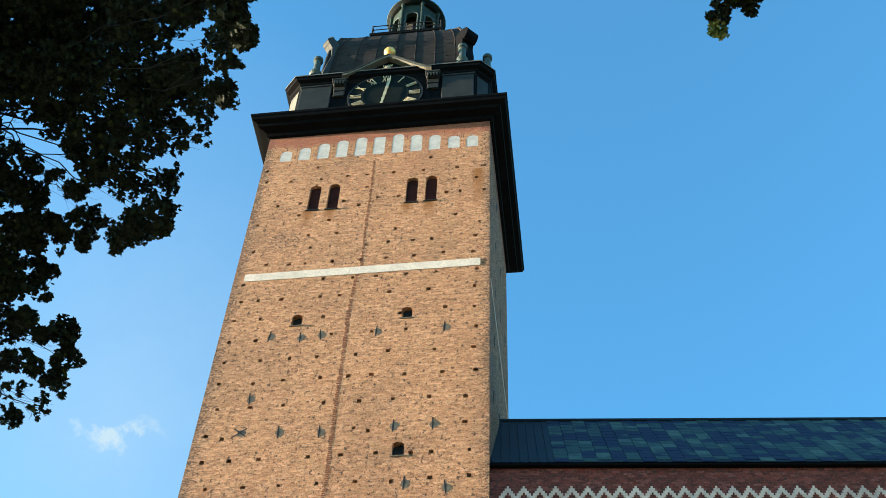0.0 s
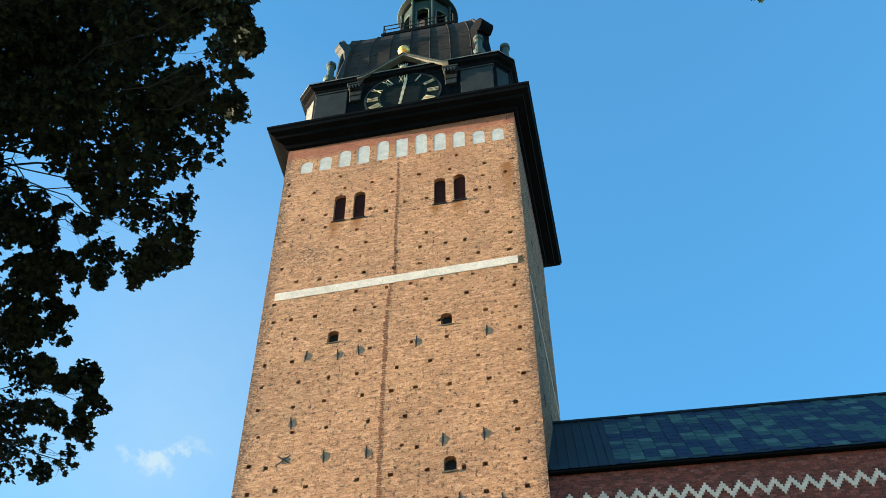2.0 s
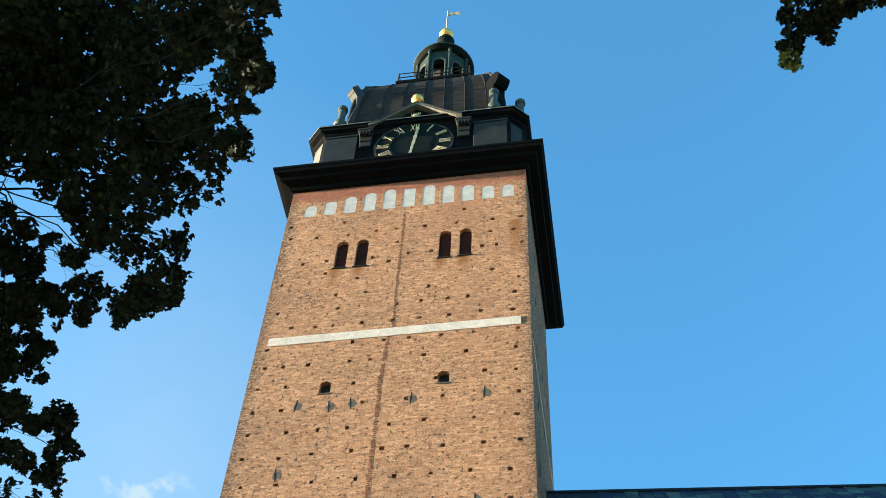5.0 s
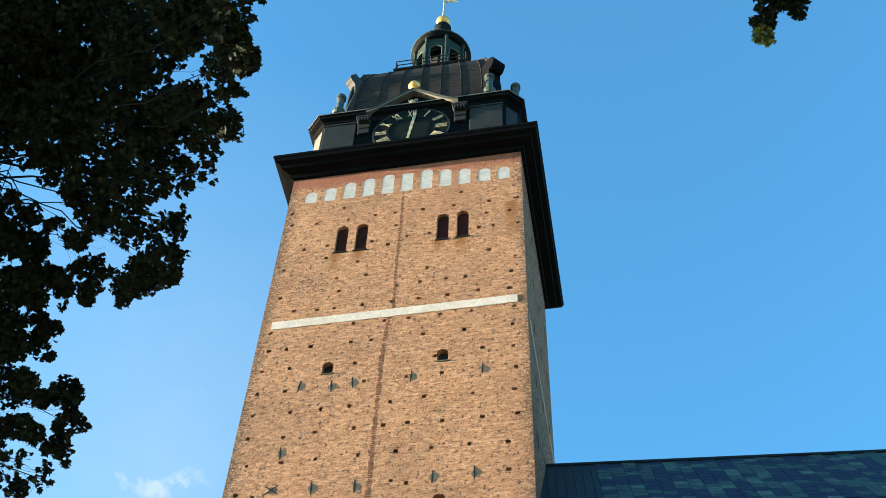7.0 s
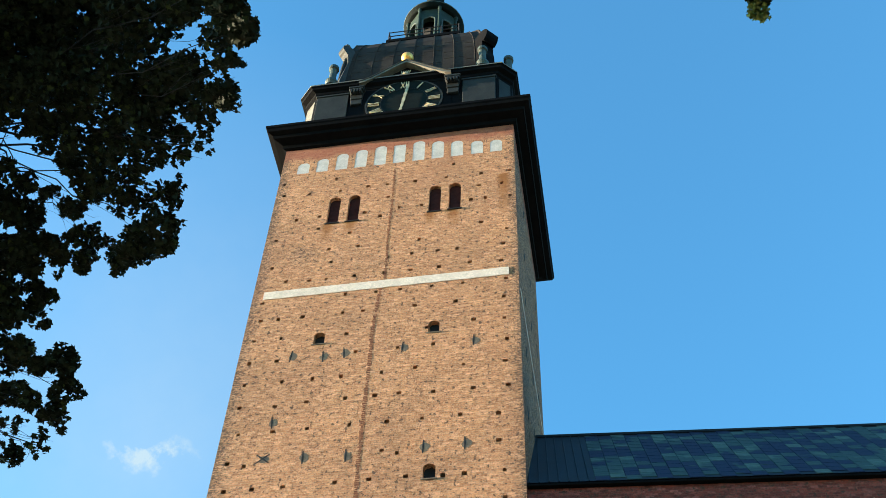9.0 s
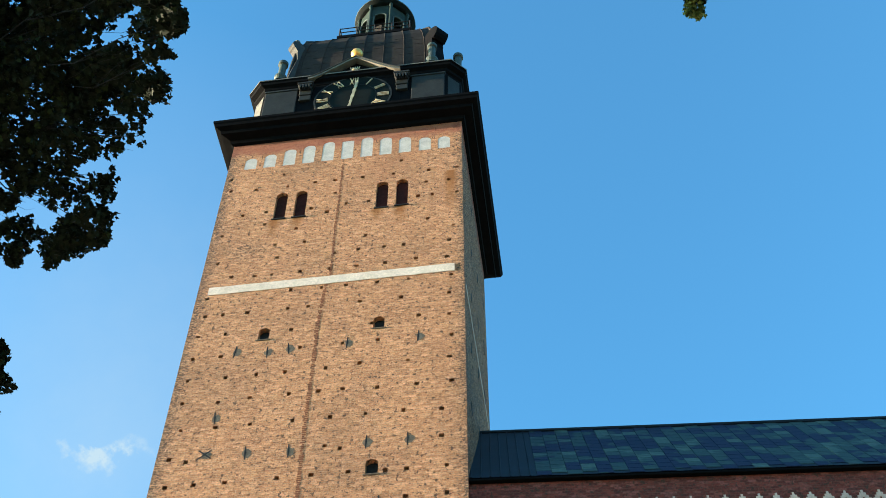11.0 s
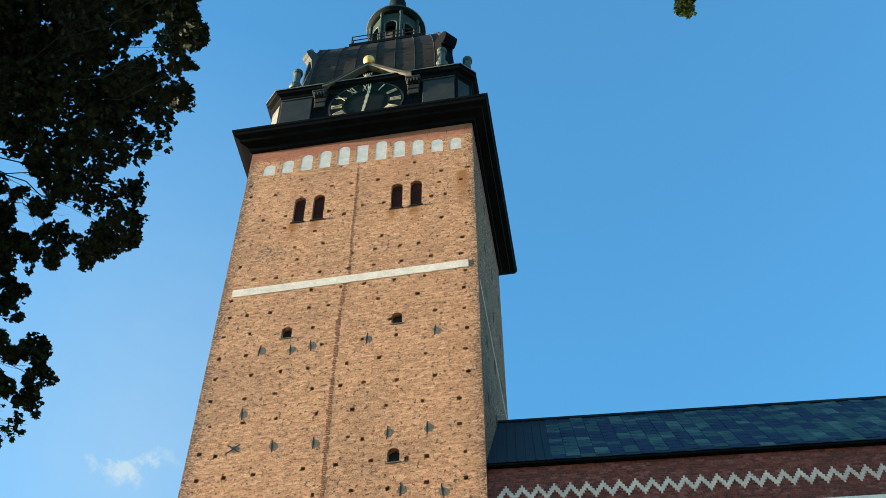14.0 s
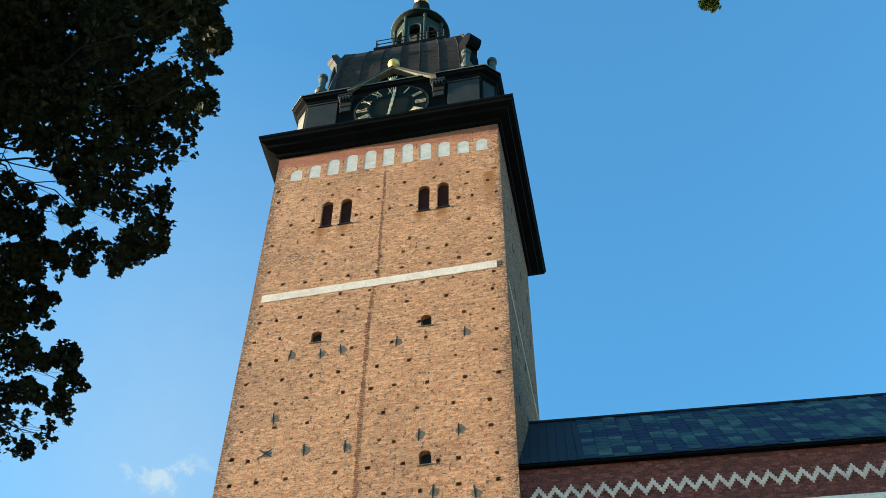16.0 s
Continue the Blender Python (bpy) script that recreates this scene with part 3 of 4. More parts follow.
for r0, r1 in ((0.99, 1.04), (0.62, 0.635)):
    bm = bmesh.new()
    for k in range(64):
        q = [(r * CR * math.cos(2 * math.pi * (k + d) / 64), r * CR * math.sin(2 * math.pi * (k + d) / 64)) for r, d in ((r0, 0), (r1, 0), (r1, 1), (r0, 1))]
        face(bm, [(x, -0.005, CZ + z) for x, z in q])
        face(bm, [(q[i][0], y, CZ + q[i][1]) for i, y in ((1, -0.005), (1, 0.05), (2, 0.05), (2, -0.005))])
    part("ring", bm, M_PANEL, clock, "grey-green dial ring")


def stroke(bm, a, b, w):
    """A raised bar in the plane of the dial between two points."""
    a, b = Vector((a[0], 0, a[1])), Vector((b[0], 0, b[1]))
    side = Vector((-(b - a).z, 0, (b - a).x)).normalized() * w / 2
    lo, hi = Vector((0, -0.035, CZ)), Vector((0, 0.02, CZ))
    lofted_ = [[p + off for p in (a - side, b - side, b + side, a + side)] for off in (hi, lo)]
    join(bm, lofted(lofted_))


NUMERALS = ["XII", "I", "II", "III", "IIII", "V", "VI", "VII", "VIII", "IX", "X", "XI"]
WIDE = {"I": 0.13, "V": 0.26, "X": 0.26}
for h, text in enumerate(NUMERALS):
    bm = bmesh.new()
    total, pos = sum(WIDE[c] for c in text), 0.0
    ang = math.pi / 2 - h * math.pi / 6
    out, along = Vector((math.cos(ang), math.sin(ang))), Vector((math.sin(ang), -math.cos(ang)))

    def spot(u, v):
        return out * (CR * (0.66 + 0.30 * v)) + along * u

    for ch in text:
        c = pos + WIDE[ch] / 2 - total / 2
        pos += WIDE[ch]
        if ch == "I":
            stroke(bm, spot(c, 0), spot(c, 1), 0.055)
        elif ch == "V":
            stroke(bm, spot(c - 0.1, 1), spot(c, 0), 0.05)
            stroke(bm, spot(c + 0.1, 1), spot(c, 0), 0.03)
        else:
            stroke(bm, spot(c - 0.1, 1), spot(c + 0.1, 0), 0.05)
            stroke(bm, spot(c + 0.1, 1), spot(c - 0.1, 0), 0.03)
    part("numeral", bm, M_GILT, clock)
bm = bmesh.new()
hand = [(0, -1.65, 0.02), (0, -1.4, 0.12), (0, -1.2, 0.08), (0, -1.0, 0.15), (0, -0.75, 0.09), (0, -0.5, 0.15), (0.0, -0.3, 0.10), (0, 0.0, 0.16), (0, 0.35, 0.12), (0, 0.6, 0.17), (0, 0.85, 0.11), (0, 1.05, 0.17), (0, 1.25, 0.10), (0, 1.45, 0.15), (0, 1.72, 0.02)]
lean = radians(-7)
rings = []
for _, s, w in hand:
    c = Vector((-math.sin(lean) * s, 0, CZ + math.cos(lean) * s))
    rings.append([c + Vector((dx * w * 0.58, y, 0)) for dx, y in ((-1, -0.06), (1, -0.06), (1, -0.1), (-1, -0.1))])
part("hand", lofted(rings), M_GILT, clock, "slender gilt ornamental clock hand")
# crown above the dial
bm = turned([(0.12, 0), (0.2, 0.05), (0.2, 0.14), (0.14, 0.2)], 14, (0, -0.12, 62.95))
for k in range(5):
    x = -0.2 + 0.1 * k
    join(bm, tube([(x * 0.7, -0.15, 63.12), (x * 1.15, -0.17, 63.3), (x * 1.3, -0.15, 63.5)], [0.03, 0.04, 0.025], 5))
part("crown", bm, M_GILT, tower, "small gilt crown above the dial")
# gilt ball on the pediment
bm = turned([(0.24, 0.0), (0.24, 0.12), (0.12, 0.18), (0.1, 0.25)] + [(0.36 * math.sin(a), 0.58 - 0.36 * math.cos(a)) for a in [0.3 + 0.28 * i for i in range(10)]] + [(0.02, 0.95)], 20, (0, -0.1, 64.46))
part("ball", bm, M_GOLD, tower, "gilt ball on the pediment", True)

# swept black roof, with standing seams
roof_profile = [(4.4, 63.2), (4.36, 65.2), (4.3, 66.8), (4.2, 68.2), (4.05, 69.2), (3.82, 70.05), (3.4, 70.7), (2.6, 71.7), (2.3, 72.9)]
part("cap_roof", lofted([rect_ring(CX - h, CX + h, CY - h, CY + h, z) for h, z in roof_profile]), M_ROOFBLACK, tower, "black sheet-metal swept roof")
for k in range(-3, 4):
    f = k / 3.5
    for dx, dy in ((1, 0), (0, 1)):
        pts = [Vector((CX, CY, z)) + (Vector((f * h, -h - 0.015, 0)) if dx else Vector((h + 0.015, f * h, 0))) for h, z in roof_profile]
        part("seam", tube(pts, [0.035] * len(pts), 5), M_ROOFBLACK, tower)


def half_at(z):
    return float(np.interp(z, [p[1] for p in roof_profile], [p[0] for p in roof_profile]))


for n, z in enumerate((64.6, 65.8, 67.0, 68.0)):
    for s in range(-3, 4):      # the sheets lap in staggered rows
        z2 = z + (0.4 if (s + n) % 2 else 0.0)
        h = half_at(z2)
        a, c = (s - 0.5) / 3.5 * h, (s + 0.5) / 3.5 * h
        bm = bmesh.new()
        add_box(bm, (CX + a, CY - h - 0.012, z2), (CX + c, CY - h + 0.1, z2 + 0.03))
        part("sheet_lap", bm, M_ROOFBLACK, tower)
# hip rolls
for sx in (-1, 1):
    pts = [(CX + sx * h, CY - h, z + 0.02) for h, z in roof_profile]
    # sunlit left roll gets a lighter material, shaded right roll a darker one
    part("hip_roll", tube(pts, [0.09] * len(pts), 6), M_VOLUTE if sx < 0 else M_ROOFBLACK, tower)


def scroll(sx):
    """A standing volute on the cut corner, leaning on the roof's hip."""
    prof = [(0.42, 63.2), (0.48, 64.6), (0.3, 65.9), (0.12, 67.0), (0.2, 67.9)]
    if sx > 0:
        prof = [(0.55, 63.2), (0.66, 64.4), (0.6, 65.6), (0.5, 66.4), (0.52, 67.0)]
    c, r = ((0.16, 68.55) if sx < 0 else (0.26, 67.5)), (0.45 if sx < 0 else 0.75)
    arc = [(c[0] + r * math.cos(a), c[1] + r * math.sin(a)) for a in [-1.0 + 0.3 * i for i in range(13)]]
    inner = [(-0.28, 67.8), (-0.25, 66.0), (-0.25, 63.2)]
    outline = prof + arc + inner
    d, w = Vector((sx, -1, 0)).normalized(), Vector((1, sx, 0)).normalized()
    base = Vector((CX + sx * 4.1, CY - 4.1, 0))
    rings = [[base + d * p + w * s + Vector((0, 0, z)) for p, z in outline] for s in ((-0.28, 0.28) if sx < 0 else (-0.42, 0.42))]
    return lofted(rings)


for sx in (-1, 1):
    # light and shade of the two sides are put into the volutes' materials
    part("volute", scroll(sx), M_VOLUTE if sx < 0 else M_BLACK, tower, "scrolled volute against the roof's hip, toned lighter on the sunlit side")
    top = Vector((CX + sx * 4.25, CY - 4.25, 69.0 if sx < 0 else 68.0))
    part("ball", turned([(0.06, 0), (0.08, 0.1)] + [(0.2 * math.sin(a), 0.28 - 0.2 * math.cos(a)) for a in [0.4 + 0.3 * i for i in range(9)]], 12, top), M_PALE, tower)


def urn(at):
    prof = [(0.36, 0.0), (0.36, 0.1), (0.24, 0.16), (0.37, 0.4), (0.37, 0.56), (0.25, 0.76), (0.2, 0.86), (0.21, 1.9), (0.29, 1.95), (0.29, 2.2), (0.22, 2.24), (0.16, 2.38), (0.05, 2.42)]
    part("urn", turned(prof, 16, at), M_GREEN, tower, "verdigris baluster urn")


for x, y in ((-4.4, 0.1), (4.35, 0.1), (5.75, 0.95)):
    urn((x, y, 63.1))

# platform with railing
PZ = 73.05
rings = [rect_ring(CX - h, CX + h, CY - h, CY + h, z) for h, z in ((2.3, 72.75), (2.42, 72.85), (2.42, 73.15), (2.3, 73.2))]
part("platform", lofted(rings), M_BLACK, tower, "black platform under the lantern")
bm = bmesh.new()
R = 2.3
for k in range(4):
    for h in (0.5, 1.0):
        a = [(R, -R), (R, R), (-R, R), (-R, -R)]
        p, q = a[k], a[(k + 1) % 4]
        join(bm, tube([(CX + p[0], CY + p[1], PZ + 0.2 + h), (CX + q[0], CY + q[1], PZ + 0.2 + h)], [0.035, 0.035], 6))
part("railing", bm, M_IRON, tower, "thin iron railing")
for k in range(16):
    f = -R + 2 * R * (k % 4) / 4
    x, y = [(f, -R), (R, f), (-f, R), (-R, -f)][k // 4]
    part("rail_post", tube([(CX + x, CY + y, PZ + 0.1), (CX + x, CY + y, PZ + 1.25)], [0.04, 0.04], 6), M_IRON, tower)

# lantern
LR, LZ0, LZ1 = 1.74, 73.1, 78.3
CX = 0.24
for k in range(8):
    a = math.pi / 8 + k * math.pi / 4
    b = a + math.pi / 4
    p, q = Vector((math.cos(a), math.sin(a), 0)) * LR, Vector((math.cos(b), math.sin(b), 0)) * LR
    along, outn = (q - p).normalized(), ((p + q) / 2).normalized()
    width = (q - p).length
    # a wall panel with an arched opening
    bm = bmesh.new()
    w, z0, spring, top = 0.43, LZ0 + 0.5, 76.6, LZ1
    mid = Vector((CX, CY, 0)) + (p + q) / 2

    def pt(u, z, d=0.0):
        return mid + along * u + outn * d + Vector((0, 0, z))

    n = 8
    arc = [(-w * math.cos(math.pi * i / n), spring + w * math.sin(math.pi * i / n)) for i in range(n + 1)]
    hw = width / 2
    for s in (-1, 1):
        face(bm, [pt(s * hw, LZ0), pt(s * w, LZ0), pt(s * w, spring), pt(s * hw, spring)])
        face(bm, [pt(s * w, z0), pt(s * w, spring), pt(s * w, spring, -0.3), pt(s * w, z0, -0.3)])
    face(bm, [pt(-w, LZ0), pt(w, LZ0), pt(w, z0), pt(-w, z0)])
    for (u0, y0), (u1, y1) in zip(arc, arc[1:]):
        face(bm, [pt(u0, y0), pt(u1, y1), pt(u1, top), pt(u0, top)])
        face(bm, [pt(u0, y0), pt(u1, y1), pt(u1, y1, -0.3), pt(u0, y0, -0.3)])
    for s in (-1, 1):
        face(bm, [pt(s * w, spring), pt(s * hw, spring), pt(s * hw, top), pt(s * w, top)])
    lantern_wall = part("lantern_wall", bm, M_LANTERN, tower, "verdigris lantern side with an arched opening")
    bm = bmesh.new()
    for s, d in ((w, 0.06),):
        ring0 = [pt(-s, z0, 0.05)] + [pt(u, y, 0.05) for u, y in arc] + [pt(s, z0, 0.05)]
        join(bm, tube(ring0, [0.06] * len(ring0), 5))
    part("arch_trim", bm, M_GREEN, lantern_wall, "pale green arch moulding")
    c = Vector((CX, CY, 0)) + p * 1.03
    bm = bmesh.new()
    join(bm, turned([(0.15, LZ0), (0.15, LZ0 + 0.3), (0.095, LZ0 + 0.4), (0.09, LZ1 - 0.35), (0.14, LZ1 - 0.2), (0.14, LZ1)], 8, (c.x, c.y, 0)))
    part("pilaster", bm, M_LANTERN, tower, "dark green lantern pilaster")
part("lantern_core", turned([(1.0, LZ0), (1.0, LZ1)], 12, (CX, CY, 0)), M_DARK, tower)
part("dome", turned([(1.8, LZ1 - 0.05), (1.9, LZ1 + 0.02), (1.96, 78.42), (2.08, 78.5), (2.09, 78.62), (1.95, 78.74), (1.75, 78.95), (1.4, 79.5), (0.9, 80.4), (0.55, 81.4), (0.48, 82.3), (0.62, 82.6), (0.62, 82.8), (0.3, 82.95), (0.18, 83.2)], 32, (CX, CY, 0)), M_DOME, tower, "dark verdigris dome with a moulded rim", True)
ring = [(CX + 2.06 * math.cos(a * math.pi / 16), CY + 2.06 * math.sin(a * math.pi / 16), 78.54) for a in range(33)]
part("dome_rim", tube(ring, [0.05] * 33, 6), M_GREEN, tower, "thin verdigris edge of the dome")
part("ball", turned([(0.1, 83.1), (0.14, 83.3)] + [(0.52 * math.sin(a), 83.85 - 0.52 * math.cos(a)) for a in [0.3 + 0.25 * i for i in range(11)]] + [(0.06, 84.4)], 20, (CX, CY, 0)), M_GOLD, tower, "gilt ball on the dome", True)
bm = tube([(CX, CY, 84.2), (CX, CY, 86.0), (CX, CY, 87.9)], [0.09, 0.07, 0.05], 7)
part("vane_rod", bm, M_GILT, tower)
bm = bmesh.new()
outline = [(0.0, 87.0), (0.0, 87.55), (0.5, 87.45), (0.95, 87.6), (0.8, 87.3), (1.0, 87.05), (0.5, 87.2)]
rings = [[(CX + x, CY + s, z) for x, z in outline] for s in (-0.03, 0.03)]
part("vane", lofted(rings), M_GILT, tower, "gilt swallow-tailed weather vane")

# ---- nave ----
NYAW = 4.5
nave = thing("nave", "red brick church nave with a zigzag frieze and patched metal roof", "church", (5.98, 0.0, 0.0))
nave.rotation_euler = (0, 0, radians(NYAW))
LEN, RY, RZ, EY, EZ = 62.0, 5.2, 39.6, 0.02, 32.6
RUN, RISE = RY - EY, RZ - EZ
SLOPE = math.hypot(RUN, RISE)
WY = 0.2
bm = bmesh.new()
add_box(bm, (0.02, WY, -0.5), (LEN, 10.0, 32.68))
part("nave_wall", bm, M_RED, nave, "dark red brick nave wall")
bm = lofted([[(x, EY, EZ - 0.005), (x, RY, RZ - 0.005), (x, 2 * RY - EY, EZ - 0.005)] for x in (0.03, LEN)])
part("nave_roof", bm, M_SEAM, nave, "steep dark blue metal roof")
nave_roof = bpy.data.objects["nave_roof"]
bm = bmesh.new()
add_box(bm, (0.03, EY - 0.02, EZ - 0.16), (LEN, WY + 0.1, EZ - 0.06), 0.02)
part("eave_board", bm, M_BLACK, nave, "black boarded eaves")
bm = tube([(0.03, RY, RZ + 0.02), (LEN, RY, RZ + 0.02)], [0.1, 0.1], 8)
part("ridge_cap", bm, M_SEAM, nave, "dark ridge cap")

# white stepped zigzag frieze: every tooth is a row of small brick ends
P, Z0 = 0.598, 30.84
bm = bmesh.new()
for i in range(100):
    for k in range(8):
        u = k / 8
        tri = abs(2 * u - 1)                 # 1 at the foot, 0 at the peak
        zc = round((1 - tri) * 4) / 4 * 0.46
        x = 0.35 + P * (i + u)
        add_box(bm, (x, WY - 0.03, Z0 - 0.05 + zc), (x + P / 8 + 0.004, WY + 0.05, Z0 + zc + 0.25))
part("zigzag_frieze", bm, M_LIME, nave, "white plastered zigzag brick frieze")
bm = bmesh.new()
add_box(bm, (0.3, WY - 0.024, 29.82), (60.3, WY + 0.05, 30.13), 0.006)
part("plaster_band", bm, M_PLASTER, nave, "white plaster band under the frieze")

# ---- trees ----
# crown clumps: centre and radius
CROWN_HIGH = [
    (-3.84, -22.93, 30.84, 1.93), (-1.84, -22.31, 30.70, 1.58), (1.18, -23.44, 27.67, 1.25), (2.89, -24.32, 25.18, 0.69),
    (-4.52, -20.77, 30.66, 1.57), (-2.71, -20.73, 30.40, 1.45), (-0.45, -21.97, 28.25, 1.03), (1.02, -22.58, 27.38, 0.67),
    (2.47, -23.45, 25.01, 0.57), (2.97, -23.37, 24.14, 0.33), (2.01, -22.60, 25.38, 0.47), (0.74, -21.17, 27.00, 0.59),
    (2.27, -22.24, 24.89, 0.36), (2.38, -21.84, 24.08, 0.30), (1.71, -21.36, 25.41, 0.44), (0.94, -20.35, 26.04, 0.42),
    (1.16, -20.24, 25.25, 0.27), (-0.03, -20.36, 27.63, 0.91), (-1.45, -20.39, 28.09, 1.20), (-3.23, -20.15, 28.79, 1.18),
    (-4.57, -20.29, 28.77, 1.03), (-4.00, -19.14, 28.70, 0.72), (-2.60, -19.11, 28.12, 0.93), (-1.01, -19.49, 27.02, 0.96)]
CROWN_MIDDLE = [
    (-0.24, -19.29, 26.96, 0.66), (-0.70, -18.24, 26.77, 0.60), (-0.78, -17.80, 25.91, 0.59), (-1.68, -18.29, 26.83, 0.72),
    (-2.71, -18.15, 27.44, 0.59), (-3.44, -18.38, 28.21, 0.41), (-0.92, -17.13, 26.05, 0.39), (-1.81, -17.01, 26.47, 0.64),
    (-2.56, -16.41, 26.61, 0.44), (-3.19, -16.73, 27.01, 0.60), (-3.34, -17.71, 27.24, 0.38), (-3.17, -16.65, 26.25, 0.28),
    (-6.50, -17.78, 28.49, 1.34), (-7.07, -15.34, 26.60, 1.34), (-6.97, -13.56, 24.43, 1.33), (-6.37, -20.74, 29.49, 1.97)]
CROWN_LOW = [
    (-4.25, -15.98, 26.01, 0.25), (-4.48, -18.22, 27.79, 0.38), (-3.88, -17.95, 27.41, 0.35), (-4.95, -18.53, 27.94, 0.32),
    (-5.20, -17.73, 27.46, 0.61), (-4.83, -17.29, 27.57, 0.55), (-5.39, -16.61, 26.81, 0.81), (-4.40, -16.93, 26.54, 0.66),
    (-3.87, -16.99, 26.64, 0.44), (-4.72, -16.10, 26.15, 0.57), (-5.25, -15.97, 25.67, 0.72), (-4.46, -15.68, 25.58, 0.38),
    (-5.48, -14.93, 25.27, 0.65), (-3.56, -17.04, 22.96, 0.32), (-5.59, -14.17, 24.54, 0.39), (-3.86, -16.56, 26.40, 0.35),
    (-2.99, -16.21, 23.25, 0.44), (-2.97, -15.64, 22.78, 0.41), (-3.48, -16.40, 23.00, 0.25), (-3.28, -15.37, 22.30, 0.44),
    (-3.58, -15.97, 22.30, 0.29), (-3.52, -15.05, 21.77, 0.38), (-3.93, -15.74, 21.80, 0.35), (-5.66, -13.11, 23.59, 0.42),
    (-3.74, -16.31, 22.51, 0.20)]
CLUMPS = CROWN_HIGH + CROWN_MIDDLE + CROWN_LOW
TWIGS = [
    (14.28, -18.37, 33.96, 0.26), (14.51, -18.04, 33.63, 0.36), (14.17, -17.69, 33.60, 0.18), (14.46, -17.63, 33.65, 0.30),
    (14.87, -18.34, 33.73, 0.42), (15.21, -18.09, 33.67, 0.40), (15.28, -17.77, 33.44, 0.18), (15.43, -18.38, 33.76, 0.34),
    (15.81, -18.50, 33.66, 0.27), (16.14, -18.60, 33.64, 0.21), (14.75, -19.21, 34.04, 0.73), (15.53, -19.20, 33.85, 0.73),
    (16.37, -19.37, 33.73, 0.91)]
TIP = [
    (14.30, -17.36, 33.38, 0.29), (14.46, -17.19, 33.27, 0.14), (14.26, -17.52, 33.49, 0.18)]

LEAF = [(0, 0), (0.22, -0.05), (0.48, 0.12), (0.30, 0.22), (0.55, 0.52), (0.27, 0.50), (0.2, 0.66), (0.0, 1.0), (-0.2, 0.66), (-0.27, 0.50), (-0.55, 0.52), (-0.30, 0.22), (-0.48, 0.12), (-0.22, -0.05)]


def leaf_cloud(name, clumps, parent, per_area, size, seed, gap, leaf=M_LEAF):
    """All leaves of one crown: lobed blades strewn through clumps, hanging and turned at random."""
    rng = np.random.RandomState(seed)
    shape = np.array(LEAF)
    shape = np.c_[shape[:, 0], shape[:, 1] - 0.4, -0.25 * np.abs(shape[:, 0])]
    pos = []
    for x, y, z, r in clumps:
        n = int(per_area * r * r)
        d = rng.normal(size=(n, 3))
        d *= (rng.uniform(0, 1, n) ** 0.38 / np.linalg.norm(d, axis=1))[:, None]
        p = d * r * 0.99 + (x, y, z)
        # uneven: open pockets and ragged rims
        keep = []
        for q, e in zip(p, np.linalg.norm(d, axis=1)):
            a = 0.5 * noise.noise(Vector(q) * 0.8) + 0.8 * noise.noise(Vector(q) * 2.6) + 0.5 * noise.noise(Vector(q) * 6.0)
            keep.append(a > gap + 0.45 * max(0.0, e - 0.75) / 0.25)
        pos.append(p[keep])
    pos = np.concatenate(pos)
    n = len(pos)
    yaw, tilt, roll = rng.uniform(0, 2 * np.pi, n), rng.normal(0, 0.65, n), rng.normal(0, 0.5, n)
    s = size * rng.uniform(0.7, 1.25, n)
    cy, sy, ct, st, cr, sr = np.cos(yaw), np.sin(yaw), np.cos(tilt), np.sin(tilt), np.cos(roll), np.sin(roll)
    m = np.empty((n, 3, 3))
    ex = np.stack([cy * cr, sy * cr, sr], -1)
    ey = np.stack([-sy * ct, cy * ct, -np.abs(st)], -1)
    ez = np.cross(ex, ey)
    v = pos[:, None] + s[:, None, None] * (shape[None, :, 0:1] * ex[:, None] + shape[None, :, 1:2] * ey[:, None] + shape[None, :, 2:3] * ez[:, None])
    k = len(shape)
    me = bpy.data.meshes.new(name)
    quads = np.arange(n)[:, None] * k
    idx = (quads + np.arange(k)).tolist()
    me.from_pydata(v.reshape(-1, 3).tolist(), [], idx)
    me.materials.append(leaf)
    ob = new(name, me)
    ob.parent = parent
    return ob


def wiggle(a, b, n, amount, seed):
    a, b = Vector(a), Vector(b)
    out = []
    for i in range(n + 1):
        f = i / n
        p = a.lerp(b, f)
        k = amount * math.sin(math.pi * f)
        out.append(p + Vector((noise.noise((seed, f * 3, 0)), noise.noise((seed, f * 3, 7)), noise.noise((seed, f * 3, 13)) + 0.3)) * k)
    return out


def limbs(parent, root, forks, clumps, thick):
    """Boughs from the trunk's forks to every clump, with twigs inside it."""
    for j, c in enumerate(clumps):
        src = min(forks, key=lambda q: (Vector(q) - Vector(c[:3])).length)
        pts = wiggle(src, c[:3], 8, 1.3, j * 3.1)
        bm = tube(pts, [thick * (1 - 0.82 * i / 8) for i in range(9)], 6)
        for t in range(5):
            rr = random.Random(j * 7 + t)
            e = Vector(c[:3]) + Vector((rr.uniform(-1, 1), rr.uniform(-1, 1), rr.uniform(-0.8, 0.8))) * c[3]
            s = pts[rr.randint(5, 8)]
            join(bm, tube(wiggle(s, e, 4, 0.25, j + t * 0.7), [thick * 0.2, thick * 0.16, thick * 0.12, thick * 0.09, thick * 0.05], 5))
        part("bough", bm, M_BARK, parent)


maple = thing("maple_tree", "large dark maple tree with dense hanging foliage", "tree", group="churchyard trees")
TRUNK = [(-13.5, -14.0, -0.3), (-13.4, -14.0, 0.6), (-13.2, -14.0, 5.0), (-12.8, -14.1, 12.0), (-12.0, -14.4, 19.5), (-11.0, -15.2, 26.0), (-9.0, -17.2, 32.0)]
